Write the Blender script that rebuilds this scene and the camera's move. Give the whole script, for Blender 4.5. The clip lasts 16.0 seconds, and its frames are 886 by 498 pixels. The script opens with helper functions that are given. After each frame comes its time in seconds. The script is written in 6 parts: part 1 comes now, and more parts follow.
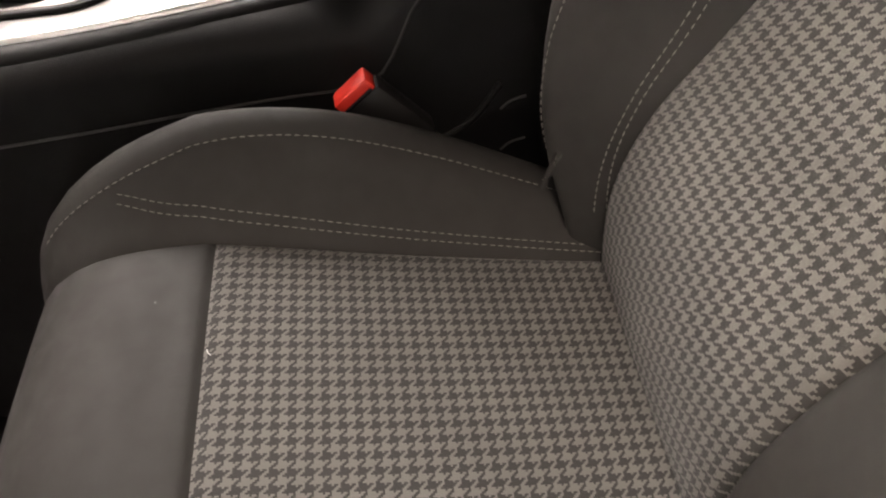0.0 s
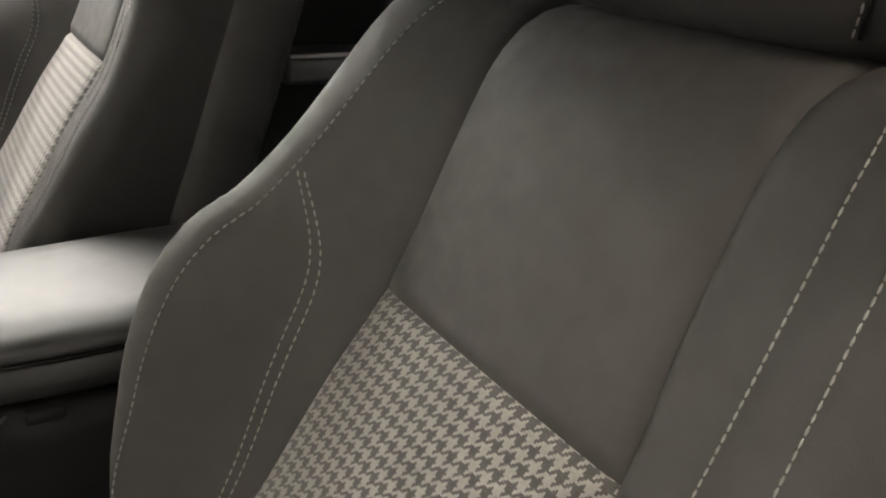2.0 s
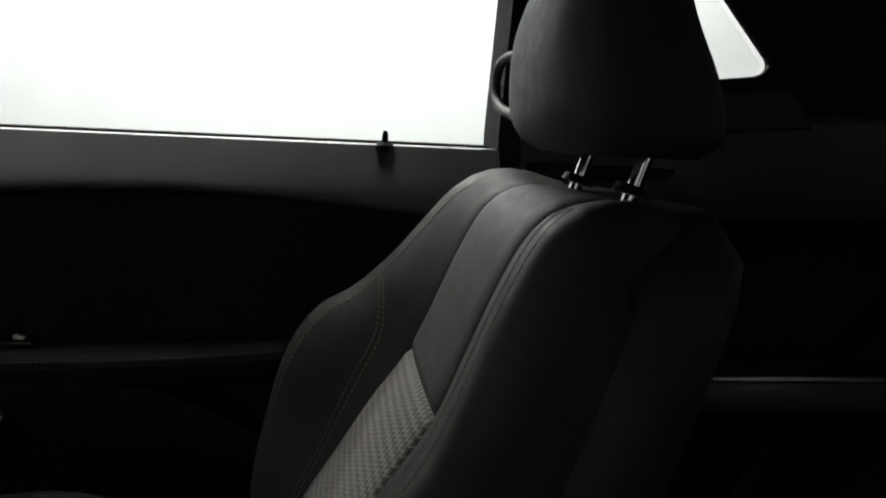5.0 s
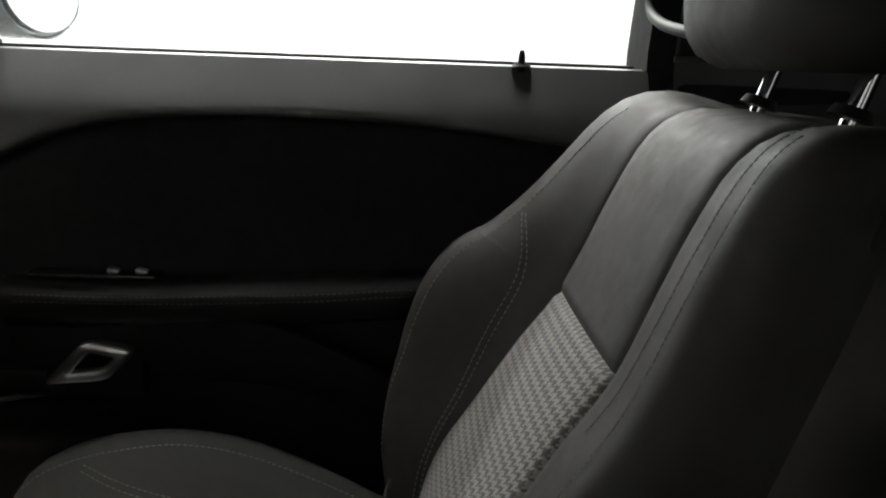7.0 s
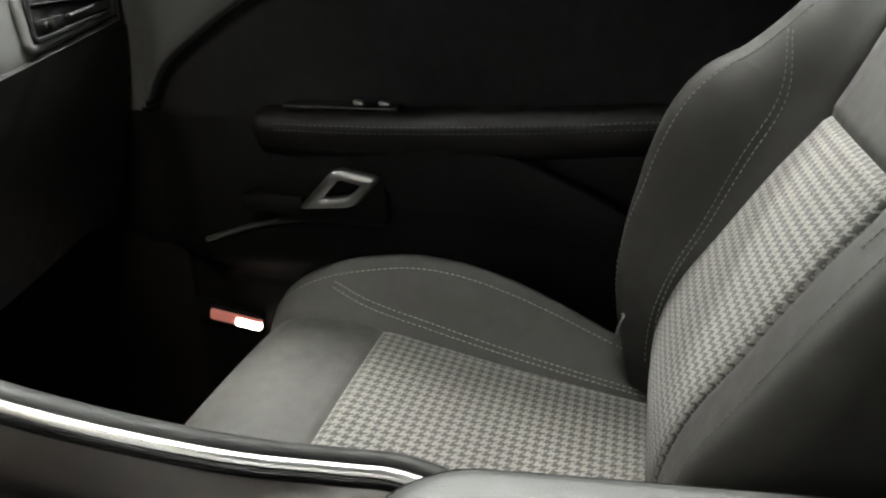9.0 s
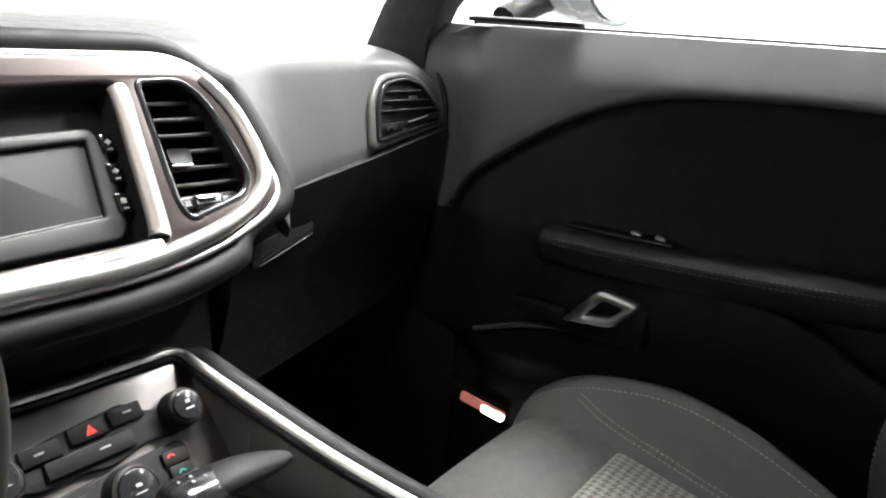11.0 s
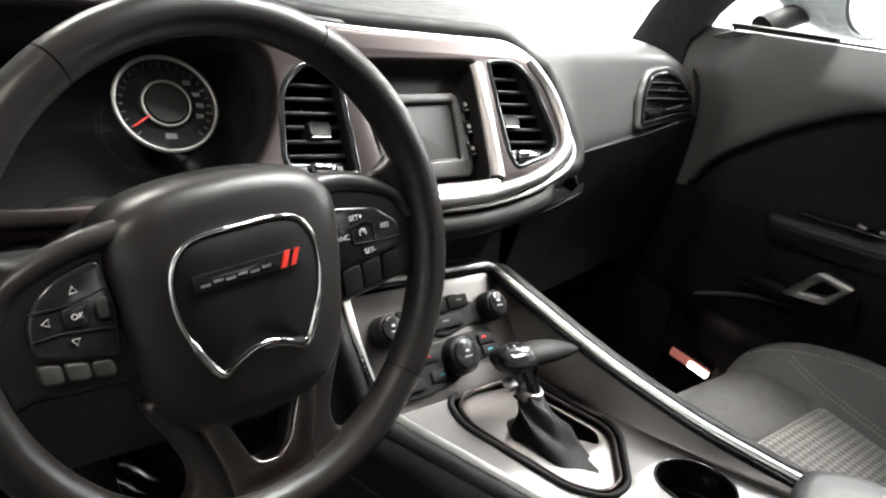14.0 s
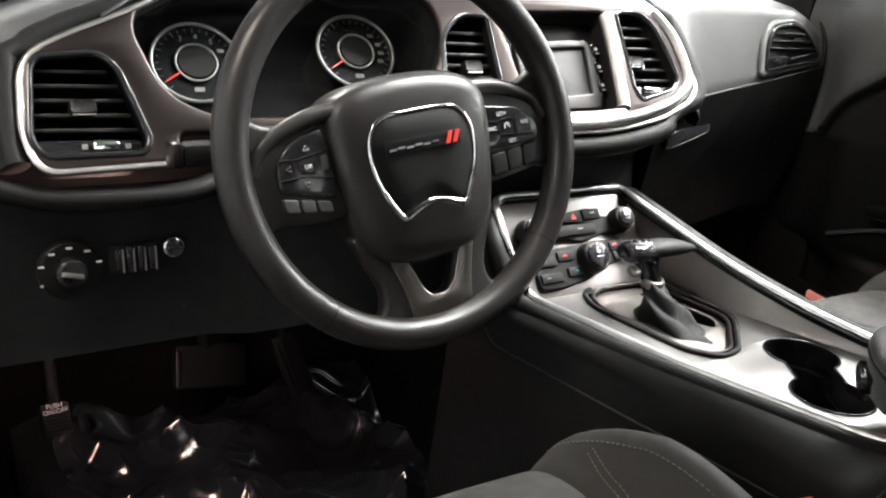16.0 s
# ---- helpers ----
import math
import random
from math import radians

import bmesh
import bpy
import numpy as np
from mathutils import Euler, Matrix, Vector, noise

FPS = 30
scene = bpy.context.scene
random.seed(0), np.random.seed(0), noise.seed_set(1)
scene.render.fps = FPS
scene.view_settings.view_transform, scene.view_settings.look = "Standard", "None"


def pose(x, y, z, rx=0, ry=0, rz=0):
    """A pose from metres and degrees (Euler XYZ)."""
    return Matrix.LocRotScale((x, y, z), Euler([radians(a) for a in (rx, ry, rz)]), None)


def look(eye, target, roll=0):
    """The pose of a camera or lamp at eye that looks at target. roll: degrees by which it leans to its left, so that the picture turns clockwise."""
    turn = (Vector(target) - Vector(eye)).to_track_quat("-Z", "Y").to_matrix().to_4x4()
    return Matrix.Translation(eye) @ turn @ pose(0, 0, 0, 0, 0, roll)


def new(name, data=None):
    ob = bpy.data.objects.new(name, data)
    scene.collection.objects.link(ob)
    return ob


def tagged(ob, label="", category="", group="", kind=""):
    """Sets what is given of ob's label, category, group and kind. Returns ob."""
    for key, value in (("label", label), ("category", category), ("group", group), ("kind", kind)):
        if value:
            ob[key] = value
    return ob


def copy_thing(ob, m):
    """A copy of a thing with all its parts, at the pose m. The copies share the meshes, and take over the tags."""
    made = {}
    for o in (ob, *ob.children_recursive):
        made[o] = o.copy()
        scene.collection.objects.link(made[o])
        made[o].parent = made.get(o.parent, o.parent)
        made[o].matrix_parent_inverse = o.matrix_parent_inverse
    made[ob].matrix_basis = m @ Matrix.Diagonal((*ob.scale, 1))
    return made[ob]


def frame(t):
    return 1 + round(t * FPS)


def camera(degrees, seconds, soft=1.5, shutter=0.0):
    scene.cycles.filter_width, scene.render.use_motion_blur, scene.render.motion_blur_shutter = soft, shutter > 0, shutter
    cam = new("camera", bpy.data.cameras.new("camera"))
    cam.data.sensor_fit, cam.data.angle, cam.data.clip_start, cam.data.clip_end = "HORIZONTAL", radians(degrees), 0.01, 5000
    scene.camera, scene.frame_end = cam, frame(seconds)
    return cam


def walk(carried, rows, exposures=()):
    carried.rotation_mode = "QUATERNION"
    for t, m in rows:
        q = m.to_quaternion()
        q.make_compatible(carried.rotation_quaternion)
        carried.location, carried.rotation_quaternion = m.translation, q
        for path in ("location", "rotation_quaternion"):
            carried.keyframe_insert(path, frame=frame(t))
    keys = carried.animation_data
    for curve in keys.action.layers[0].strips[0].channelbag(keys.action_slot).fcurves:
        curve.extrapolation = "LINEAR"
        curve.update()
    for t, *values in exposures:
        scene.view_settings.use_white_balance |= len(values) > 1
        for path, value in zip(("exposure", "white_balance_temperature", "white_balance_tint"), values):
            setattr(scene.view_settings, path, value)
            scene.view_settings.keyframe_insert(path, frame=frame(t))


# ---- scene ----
cam = camera(57.8, 16.0, soft=2.1)
PATH = [
    (0, (-0.651, 0.303, 0.772), (0.720, 0.183, -0.680), -2.4),
    (0.5, (-0.641, 0.278, 0.770), (0.826, -0.111, -0.533), 0.0),
    (1, (-0.644, 0.262, 0.778), (0.877, -0.416, -0.329), 2.4),
    (1.5, (-0.646, 0.244, 0.808), (0.887, -0.630, -0.134), 3.4),
    (2, (-0.652, 0.237, 0.843), (0.888, -0.771, 0.060), 3.8),
    (2.5, (-0.656, 0.234, 0.875), (0.921, -0.821, 0.245), 4.1),
    (3, (-0.656, 0.209, 0.888), (1.037, -0.743, 0.433), 3.8),
    (3.5, (-0.633, 0.217, 0.907), (1.138, -0.631, 0.552), 3.2),
    (4, (-0.543, 0.185, 0.916), (1.345, -0.403, 0.611), 3.2),
    (4.5, (-0.408, 0.154, 0.903), (1.554, -0.156, 0.668), 2.4),
    (7, (-0.259, 0.229, 0.884), (1.685, 0.147, 0.423), 2.1),
    (7.5, (-0.22, 0.17, 0.846), (1.675, 0.288, 0.218), 1.7),
    (8, (-0.224, 0.208, 0.826), (1.62, 0.39, 0.074), 0.9),
    (8.5, (-0.241, 0.249, 0.826), (1.573, 0.556, 0.042), -0.7),
    (11, (-0.331, 0.231, 0.865), (1.29, 1.28, 0.342), 4.3),
    (11.5, (-0.353, 0.237, 0.867), (1.12, 1.47, 0.309), 5.2),
    (12, (-0.378, 0.236, 0.867), (0.964, 1.585, 0.251), 5.6),
    (12.5, (-0.402, 0.21, 0.867), (0.86, 1.622, 0.225), 5.9),
    (13, (-0.448, 0.179, 0.872), (0.822, 1.591, 0.246), 6.4),
    (13.5, (-0.507, 0.149, 0.886), (0.769, 1.557, 0.263), 7.1),
    (14, (-0.602, 0.172, 0.884), (0.735, 1.522, 0.261), 8.4),
    (14.5, (-0.659, 0.125, 0.883), (0.605, 1.548, 0.268), 7.5),
    (15, (-0.684, 0.066, 0.865), (0.444, 1.612, 0.285), 5.6),
    (15.5, (-0.711, 0.024, 0.845), (0.351, 1.618, 0.27), 4.9),
    (16, (-0.724, -0.022, 0.815), (0.312, 1.574, 0.198), 4.1),
]
EXPOSURES = [(0, 0.55, 7200, 20), (0.8, 0.7, 7200, 16), (1.5, 0.6, 7200, 15), (2.2, 0.65, 7000, 12), (3.3, 0.55, 6850, 10), (4.1, -1.15, 6500, 9), (4.7, -1.7, 6500, 9), (6.9, -1.0, 6500, 9), (7.5, 0.3, 6600, 6), (8.7, 0.5, 6600, 4), (11, 0.55, 6500, 10), (13, 0.45, 6500, 10), (14.5, 0.55, 6500, 10), (16, 0.85, 6500, 10)]
walk(cam, [(t, look(eye, target, roll)) for t, eye, target, roll in PATH], EXPOSURES)

# ---------- world and lights ----------
world = bpy.data.worlds.new("showroom_air")
scene.world = world
world.use_nodes = True
world.node_tree.nodes["Background"].inputs[0].default_value = (1.0, 0.98, 0.95, 1)
world.node_tree.nodes["Background"].inputs[1].default_value = 0.001


def area_lamp(name, eye, target, sx, sy, watts, colour, spread=180):
    data = bpy.data.lights.new(name, "AREA")
    data.shape, data.size, data.size_y, data.energy, data.color = "RECTANGLE", sx, sy, watts, colour
    data.spread = radians(spread)
    ob = new(name, data)
    ob.matrix_world = look(eye, target)
    return ob


# Unseen area lights, added and aimed to brighten seats, dash and door.
area_lamp("ceiling_panel_lamp", (3.1, 1.1, 2.6), (0.45, 0.2, 0.8), 2.4, 1.0, 102, (1.0, 1.0, 0.96))
area_lamp("ceiling_panel_lamp", (1.4, 0.98, 3.6), (0.84, 1.15, 0.7), 1.5, 1.2, 50, (1.0, 0.99, 0.96), 34)
area_lamp("ceiling_panel_lamp", (2.75, 0.35, 4.5), (0.4, 0.3, 0.45), 1.2, 0.8, 42, (1.0, 0.99, 0.96), 50)
area_lamp("ceiling_panel_lamp", (-0.4, 3.4, 3.0), (-0.40, 0.0, 0.72), 1.0, 0.5, 2.0, (1.0, 0.93, 0.85), 20)
area_lamp("ceiling_panel_lamp", (2.4, 2.2, 3.2), (0.1, 0.2, 0.6), 1.6, 0.8, 16, (1.0, 0.98, 0.95))
area_lamp("ceiling_panel_lamp", (-1.65, 0.25, 2.6), (-0.55, 0.2, 0.7), 0.8, 0.6, 30, (1.0, 0.90, 0.80))
# Added lights out of view that whiten the walls around the car.
area_lamp("wall_washer_lamp", (4.6, 0.8, 4.9), (6.45, 0.6, 1.4), 6.0, 0.3, 2000, (1.0, 1.0, 1.0))
area_lamp("wall_washer_lamp", (0.3, 5.6, 4.9), (0.3, 7.45, 1.4), 6.0, 0.3, 130, (1.0, 1.0, 1.0))
area_lamp("wall_washer_lamp", (0.3, -4.6, 4.9), (0.3, -6.45, 1.4), 6.0, 0.3, 45, (1.0, 0.97, 0.95))
area_lamp("wall_washer_lamp", (-5.6, 0.5, 4.9), (-7.45, 0.5, 1.4), 6.0, 0.3, 14, (1.0, 0.95, 0.91))
dome = bpy.data.lights.new("reading_lamp_light", "SPOT")
dome.energy, dome.color, dome.spot_size, dome.spot_blend, dome.shadow_soft_size = 21, (1.0, 0.52, 0.20), radians(36), 0.9, 0.02
dome_ob = new("reading_lamp_light", dome)
dome_ob.matrix_world = look((-0.20, 0.30, 1.17), (-0.375, -0.05, 1.01))
step_light = bpy.data.lights.new("footwell_light", "POINT")
step_light.energy, step_light.color, step_light.shadow_soft_size = 0.65, (1.0, 0.62, 0.52), 0.02
new("footwell_light", step_light).location = (-0.55, 1.0, 0.42)


# ---------- materials ----------
def material(name, base, rough=0.5, metal=0.0, spec=0.5, grain=0.0, grain_scale=800.0, blotch=0.12, blotch_scale=9.0,
             rough_var=0.08, kind="noise", coat=0.0):
    m = bpy.data.materials.new(name)
    m.use_nodes = True
    n, l = m.node_tree.nodes, m.node_tree.links
    b = n["Principled BSDF"]
    b.inputs["Metallic"].default_value = metal
    b.inputs["Specular IOR Level"].default_value = spec
    b.inputs["Coat Weight"].default_value = coat
    tc = n.new("ShaderNodeTexCoord")
    big = n.new("ShaderNodeTexNoise")
    big.inputs["Scale"].default_value = blotch_scale
    big.inputs["Detail"].default_value = 5
    l.new(tc.outputs["Object"], big.inputs["Vector"])
    ramp = n.new("ShaderNodeMapRange")
    ramp.inputs["From Min"].default_value, ramp.inputs["From Max"].default_value = 0.3, 0.7
    ramp.inputs["To Min"].default_value, ramp.inputs["To Max"].default_value = 1 - blotch, 1 + blotch
    l.new(big.outputs["Fac"], ramp.inputs["Value"])
    mul = n.new("ShaderNodeVectorMath")
    mul.operation = "SCALE"
    mul.inputs[0].default_value = base
    if metal < 0.9:
        l.new(ramp.outputs["Result"], mul.inputs["Scale"])
    else:
        mul.inputs["Scale"].default_value = 1.0
    l.new(mul.outputs["Vector"], b.inputs["Base Color"])
    rr = n.new("ShaderNodeMapRange")
    rr.inputs["From Min"].default_value, rr.inputs["From Max"].default_value = 0.3, 0.7
    rr.inputs["To Min"].default_value, rr.inputs["To Max"].default_value = max(0.02, rough - rough_var), rough + rough_var
    fine = n.new("ShaderNodeTexNoise")
    fine.inputs["Scale"].default_value = blotch_scale * 6
    l.new(tc.outputs["Object"], fine.inputs["Vector"])
    l.new(fine.outputs["Fac"], rr.inputs["Value"])
    if metal < 0.9:
        l.new(rr.outputs["Result"], b.inputs["Roughness"])
    else:
        b.inputs["Roughness"].default_value = rough
    if grain and metal < 0.9:
        if kind == "cells":
            tex = n.new("ShaderNodeTexVoronoi")
            out = tex.outputs["Distance"]
        else:
            tex = n.new("ShaderNodeTexNoise")
            tex.inputs["Detail"].default_value = 3
            out = tex.outputs["Fac"]
        tex.inputs["Scale"].default_value = grain_scale
        l.new(tc.outputs["Object"], tex.inputs["Vector"])
        bump = n.new("ShaderNodeBump")
        bump.inputs["Strength"].default_value = grain
        bump.inputs["Distance"].default_value = 0.0006
        l.new(out, bump.inputs["Height"])
        l.new(bump.outputs["Normal"], b.inputs["Normal"])
    return m


def houndstooth(name, dark, light, thread):
    """Two-and-two twill of four dark and four light threads, in metres of the UV map."""
    m = bpy.data.materials.new(name)
    m.use_nodes = True
    n, l = m.node_tree.nodes, m.node_tree.links
    b = n["Principled BSDF"]
    b.inputs["Roughness"].default_value = 0.85
    b.inputs["Sheen Weight"].default_value = 0.08
    uv = n.new("ShaderNodeUVMap")
    sep = n.new("ShaderNodeSeparateXYZ")
    l.new(uv.outputs["UV"], sep.inputs["Vector"])

    def math_node(op, a, c=None):
        k = n.new("ShaderNodeMath")
        k.operation = op
        for i, v in enumerate((a, c)):
            if v is None:
                continue
            if isinstance(v, (int, float)):
                k.inputs[i].default_value = v
            else:
                l.new(v, k.inputs[i])
        return k.outputs[0]

    i = math_node("FLOOR", math_node("DIVIDE", sep.outputs["X"], thread))
    j = math_node("FLOOR", math_node("DIVIDE", sep.outputs["Y"], thread))
    warp = math_node("LESS_THAN", math_node("FLOORED_MODULO", i, 8.0), 3.5)
    weft = math_node("LESS_THAN", math_node("FLOORED_MODULO", j, 8.0), 3.5)
    over = math_node("LESS_THAN", math_node("FLOORED_MODULO", math_node("ADD", i, j), 4.0), 1.5)
    under = math_node("SUBTRACT", 1.0, over)
    lit = math_node("ADD", math_node("MULTIPLY", warp, over), math_node("MULTIPLY", weft, under))
    mix = n.new("ShaderNodeMix")
    mix.data_type = "RGBA"
    mix.inputs["A"].default_value, mix.inputs["B"].default_value = (*dark, 1), (*light, 1)
    l.new(lit, mix.inputs["Factor"])
    wear = n.new("ShaderNodeTexNoise")
    wear.inputs["Scale"].default_value = 14
    tc = n.new("ShaderNodeTexCoord")
    l.new(tc.outputs["Object"], wear.inputs["Vector"])
    amount = n.new("ShaderNodeMapRange")
    amount.inputs["To Min"].default_value, amount.inputs["To Max"].default_value = 0.8, 1.2
    l.new(wear.outputs["Fac"], amount.inputs["Value"])
    scaled = n.new("ShaderNodeVectorMath")
    scaled.operation = "SCALE"
    l.new(mix.outputs["Result"], scaled.inputs[0])
    l.new(amount.outputs["Result"], scaled.inputs["Scale"])
    l.new(scaled.outputs["Vector"], b.inputs["Base Color"])
    weave = n.new("ShaderNodeTexNoise")
    weave.inputs["Scale"].default_value = 900
    l.new(tc.outputs["Object"], weave.inputs["Vector"])
    bump = n.new("ShaderNodeBump")
    bump.inputs["Strength"].default_value, bump.inputs["Distance"].default_value = 0.6, 0.0008
    l.new(weave.outputs["Fac"], bump.inputs["Height"])
    l.new(bump.outputs["Normal"], b.inputs["Normal"])
    return m


def glass(name):
    """Thin clear glass: clear straight through, mirror-like at its surface."""
    m = bpy.data.materials.new(name)
    m.use_nodes = True
    n, l = m.node_tree.nodes, m.node_tree.links
    clear, shine, mix, edge = n.new("ShaderNodeBsdfTransparent"), n.new("ShaderNodeBsdfGlossy"), n.new("ShaderNodeMixShader"), n.new("ShaderNodeFresnel")
    clear.inputs["Color"].default_value = (0.96, 0.98, 0.97, 1)
    shine.inputs["Roughness"].default_value = 0.0
    edge.inputs["IOR"].default_value = 1.45
    l.new(edge.outputs[0], mix.inputs[0])
    l.new(clear.outputs[0], mix.inputs[1])
    l.new(shine.outputs[0], mix.inputs[2])
    l.new(mix.outputs[0], n["Material Output"].inputs["Surface"])
    return m


def glowing(name, colour, strength):
    m = bpy.data.materials.new(name)
    m.use_nodes = True
    b = m.node_tree.nodes["Principled BSDF"]
    b.inputs["Base Color"].default_value = (*colour, 1)
    b.inputs["Emission Color"].default_value = (*colour, 1)
    b.inputs["Emission Strength"].default_value = strength
    return m


M = dict(
    cloth=material("charcoal_seat_cloth", (0.028, 0.0265, 0.0245), 0.66, spec=0.3, grain=0.35, grain_scale=1500, blotch=0.06),
    tooth=houndstooth("houndstooth_cloth", (0.030, 0.029, 0.027), (0.140, 0.134, 0.123), 0.00132),
    thread=material("pale_stitching_thread", (0.17, 0.163, 0.148), 0.7, blotch=0.2, blotch_scale=300),
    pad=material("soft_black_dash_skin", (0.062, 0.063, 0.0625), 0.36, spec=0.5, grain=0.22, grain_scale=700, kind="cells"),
    # Black plastic lowered further to hold the shade on low-lying faces.
    hard=material("hard_black_shaded_plastic", (0.0062, 0.006, 0.006), 0.55, spec=0.15, grain=0.2, grain_scale=900, kind="cells"),
    vinyl=material("grey_black_armrest_vinyl", (0.027, 0.0275, 0.026), 0.5, grain=0.25, grain_scale=900, kind="cells", blotch=0.04, rough_var=0.02),
    doorcloth=material("black_door_cloth", (0.0115, 0.0113, 0.0118), 0.85, spec=0.2, grain=0.5, grain_scale=1400),
    gloss=material("gloss_black_plastic", (0.012, 0.012, 0.013), 0.12, spec=0.5, rough_var=0.05, blotch=0.3),
    bezel=material("dark_satin_metal_paint", (0.045, 0.037, 0.036), 0.30, metal=0.9, spec=0.3, rough_var=0.02, grain=0.05, grain_scale=1500, blotch=0.08),
    silver=material("satin_silver_trim", (0.54, 0.525, 0.51), 0.32, metal=1.0, rough_var=0.012, grain=0.015, grain_scale=1800, blotch=0.06),
    satin=material("satin_handle_silver", (0.80, 0.79, 0.77), 0.34, metal=1.0, blotch=0.03),
    steel=material("dark_brushed_console_metal", (0.25, 0.232, 0.224), 0.36, metal=1.0, rough_var=0.012, grain=0.012, grain_scale=1600, blotch=0.08),
    plate=material("brushed_console_plate", (0.23, 0.22, 0.215), 0.36, metal=1.0),
    edging=material("polished_silver_edging", (0.80, 0.79, 0.77), 0.3, metal=1.0),
    trimmetal=material("dark_satin_wheel_metal", (0.26, 0.235, 0.222), 0.26, metal=1.0),
    slat=material("dark_vent_plastic", (0.011, 0.010, 0.0098), 0.5, spec=0.3, grain=0.1, grain_scale=1200),
    chrome=material("bright_chrome", (0.85, 0.85, 0.85), 0.09, metal=1.0, rough_var=0.01, blotch=0.03),
    leather=material("black_wheel_leather", (0.0118, 0.0102, 0.0096), 0.36, spec=0.5, grain=0.10, grain_scale=1100, kind="cells", blotch=0.04, rough_var=0.02),
    rubber=material("black_rubber", (0.008, 0.008, 0.008), 0.6, spec=0.15, grain=0.3),
    carpet=material("dark_floor_carpet", (0.008, 0.007, 0.0066), 0.95, spec=0.1, grain=1.0, grain_scale=900, blotch=0.3),
    film=material("clear_plastic_mat_film", (0.014, 0.015, 0.018), 0.15, spec=1.0, rough_var=0.05, blotch=0.3),
    screen=material("unlit_grey_screen", (0.009, 0.0086, 0.008), 0.42, spec=0.2, blotch=0.02, rough_var=0.0),
    print_w=material("white_print", (0.62, 0.61, 0.6), 0.6, blotch=0.04),
    print_g=material("grey_print", (0.26, 0.26, 0.26), 0.6, blotch=0.04),
    print_d=material("dim_gauge_print", (0.10, 0.10, 0.10), 0.6, blotch=0.04),
    red=material("red_plastic", (0.75, 0.035, 0.02), 0.4, blotch=0.06),
    teal=material("teal_print", (0.02, 0.25, 0.28), 0.6, blotch=0.05),
    liner=material("black_headlining", (0.009, 0.0095, 0.0093), 0.95, grain=0.6, grain_scale=1500),
    wall=material("white_showroom_paint", (0.86, 0.86, 0.85), 0.7, blotch=0.03, blotch_scale=2),
    dimwall=material("dark_grey_bounce_cut", (0.10, 0.10, 0.10), 0.8, blotch=0.05, blotch_scale=2),
    tile=material("grey_showroom_floor", (0.12, 0.12, 0.118), 0.35, blotch=0.1, blotch_scale=3),
    body=material("grey_body_paint", (0.25, 0.26, 0.27), 0.25, spec=0.5, coat=0.6),
    glass=glass("window_glass"),
    panel_glow=glowing("white_panel_glow", (1.0, 1.0, 1.0), 26.0),
    lens=glowing("lit_courtesy_lens", (0.70, 0.24, 0.20), 0.22),
    bulb=glowing("lit_courtesy_bulb", (1.0, 0.80, 0.72), 9.0),
    domelens=glowing("lit_dome_lens", (1.0, 0.8, 0.55), 1.0),
)


# ---------- building helpers ----------
def finish(bm, name, mat, smooth=True, angle=40):
    bmesh.ops.recalc_face_normals(bm, faces=bm.faces)
    me = bpy.data.meshes.new(name)
    for f in bm.faces:
        f.smooth = smooth
    if smooth:
        for e in bm.edges:
            if len(e.link_faces) == 2 and e.calc_face_angle(0.0) > radians(angle):
                e.smooth = False
    bm.to_mesh(me)
    bm.free()
    me.materials.append(M[mat])
    return me


def part(name, bm, mat, parent, label="", smooth=True, angle=40):
    ob = new(name, finish(bm, name, mat, smooth, angle))
    ob.parent = parent
    if label:
        tagged(ob, label)
    return ob


def thing(name, label, category, group="", kind="", at=(0, 0, 0)):
    ob = new(name)
    ob.empty_display_size = 0.05
    ob.location = at
    return tagged(ob, label, category, group, kind)


def solid(name, bm, mat, label, category="", group="", kind="", smooth=True):
    return tagged(new(name, finish(bm, name, mat, smooth)), label, category, group, kind)


def join_bm(*bms):
    out = bmesh.new()
    for b in bms:
        me = bpy.data.meshes.new("joined")
        b.to_mesh(me)
        b.free()
        out.from_mesh(me)
        bpy.data.meshes.remove(me)
    return out


def box(sx, sy, sz, m=None, bevel=0.0, seg=2):
    bm = bmesh.new()
    bmesh.ops.create_cube(bm, size=1.0, matrix=Matrix.Diagonal((sx, sy, sz, 1)))
    if bevel:
        bmesh.ops.bevel(bm, geom=list(bm.edges), offset=bevel, segments=seg, affect="EDGES", profile=0.5)
    if m is not None:
        bm.transform(m)
    return bm


def disc(r1, r2, depth, m, n=32, bevel=0.0):
    """A cylinder or cone along z."""
    bm = bmesh.new()
    bmesh.ops.create_cone(bm, cap_ends=True, segments=n, radius1=r1, radius2=r2, depth=depth)
    if bevel:
        rim = [e for e in bm.edges if abs(e.verts[0].co.z - e.verts[1].co.z) < 1e-6]
        bmesh.ops.bevel(bm, geom=rim, offset=bevel, segments=2, affect="EDGES", profile=0.5)
    bm.transform(m)
    return bm


def smooth_path(pts, per=8, closed=False):
    """Catmull-Rom through the points."""
    p = [Vector(q) for q in pts]
    n = len(p)
    out = []
    for i in range(n if closed else n - 1):
        if closed:
            a, b, c, d = p[i - 1], p[i], p[(i + 1) % n], p[(i + 2) % n]
        else:
            a, b, c, d = p[max(i - 1, 0)], p[i], p[i + 1], p[min(i + 2, n - 1)]
        for k in range(per):
            t = k / per
            out.append(0.5 * ((2 * b) + (c - a) * t + (2 * a - 5 * b + 4 * c - d) * t * t + (3 * b - a - 3 * c + d) * t ** 3))
    if not closed:
        out.append(p[-1])
    return out


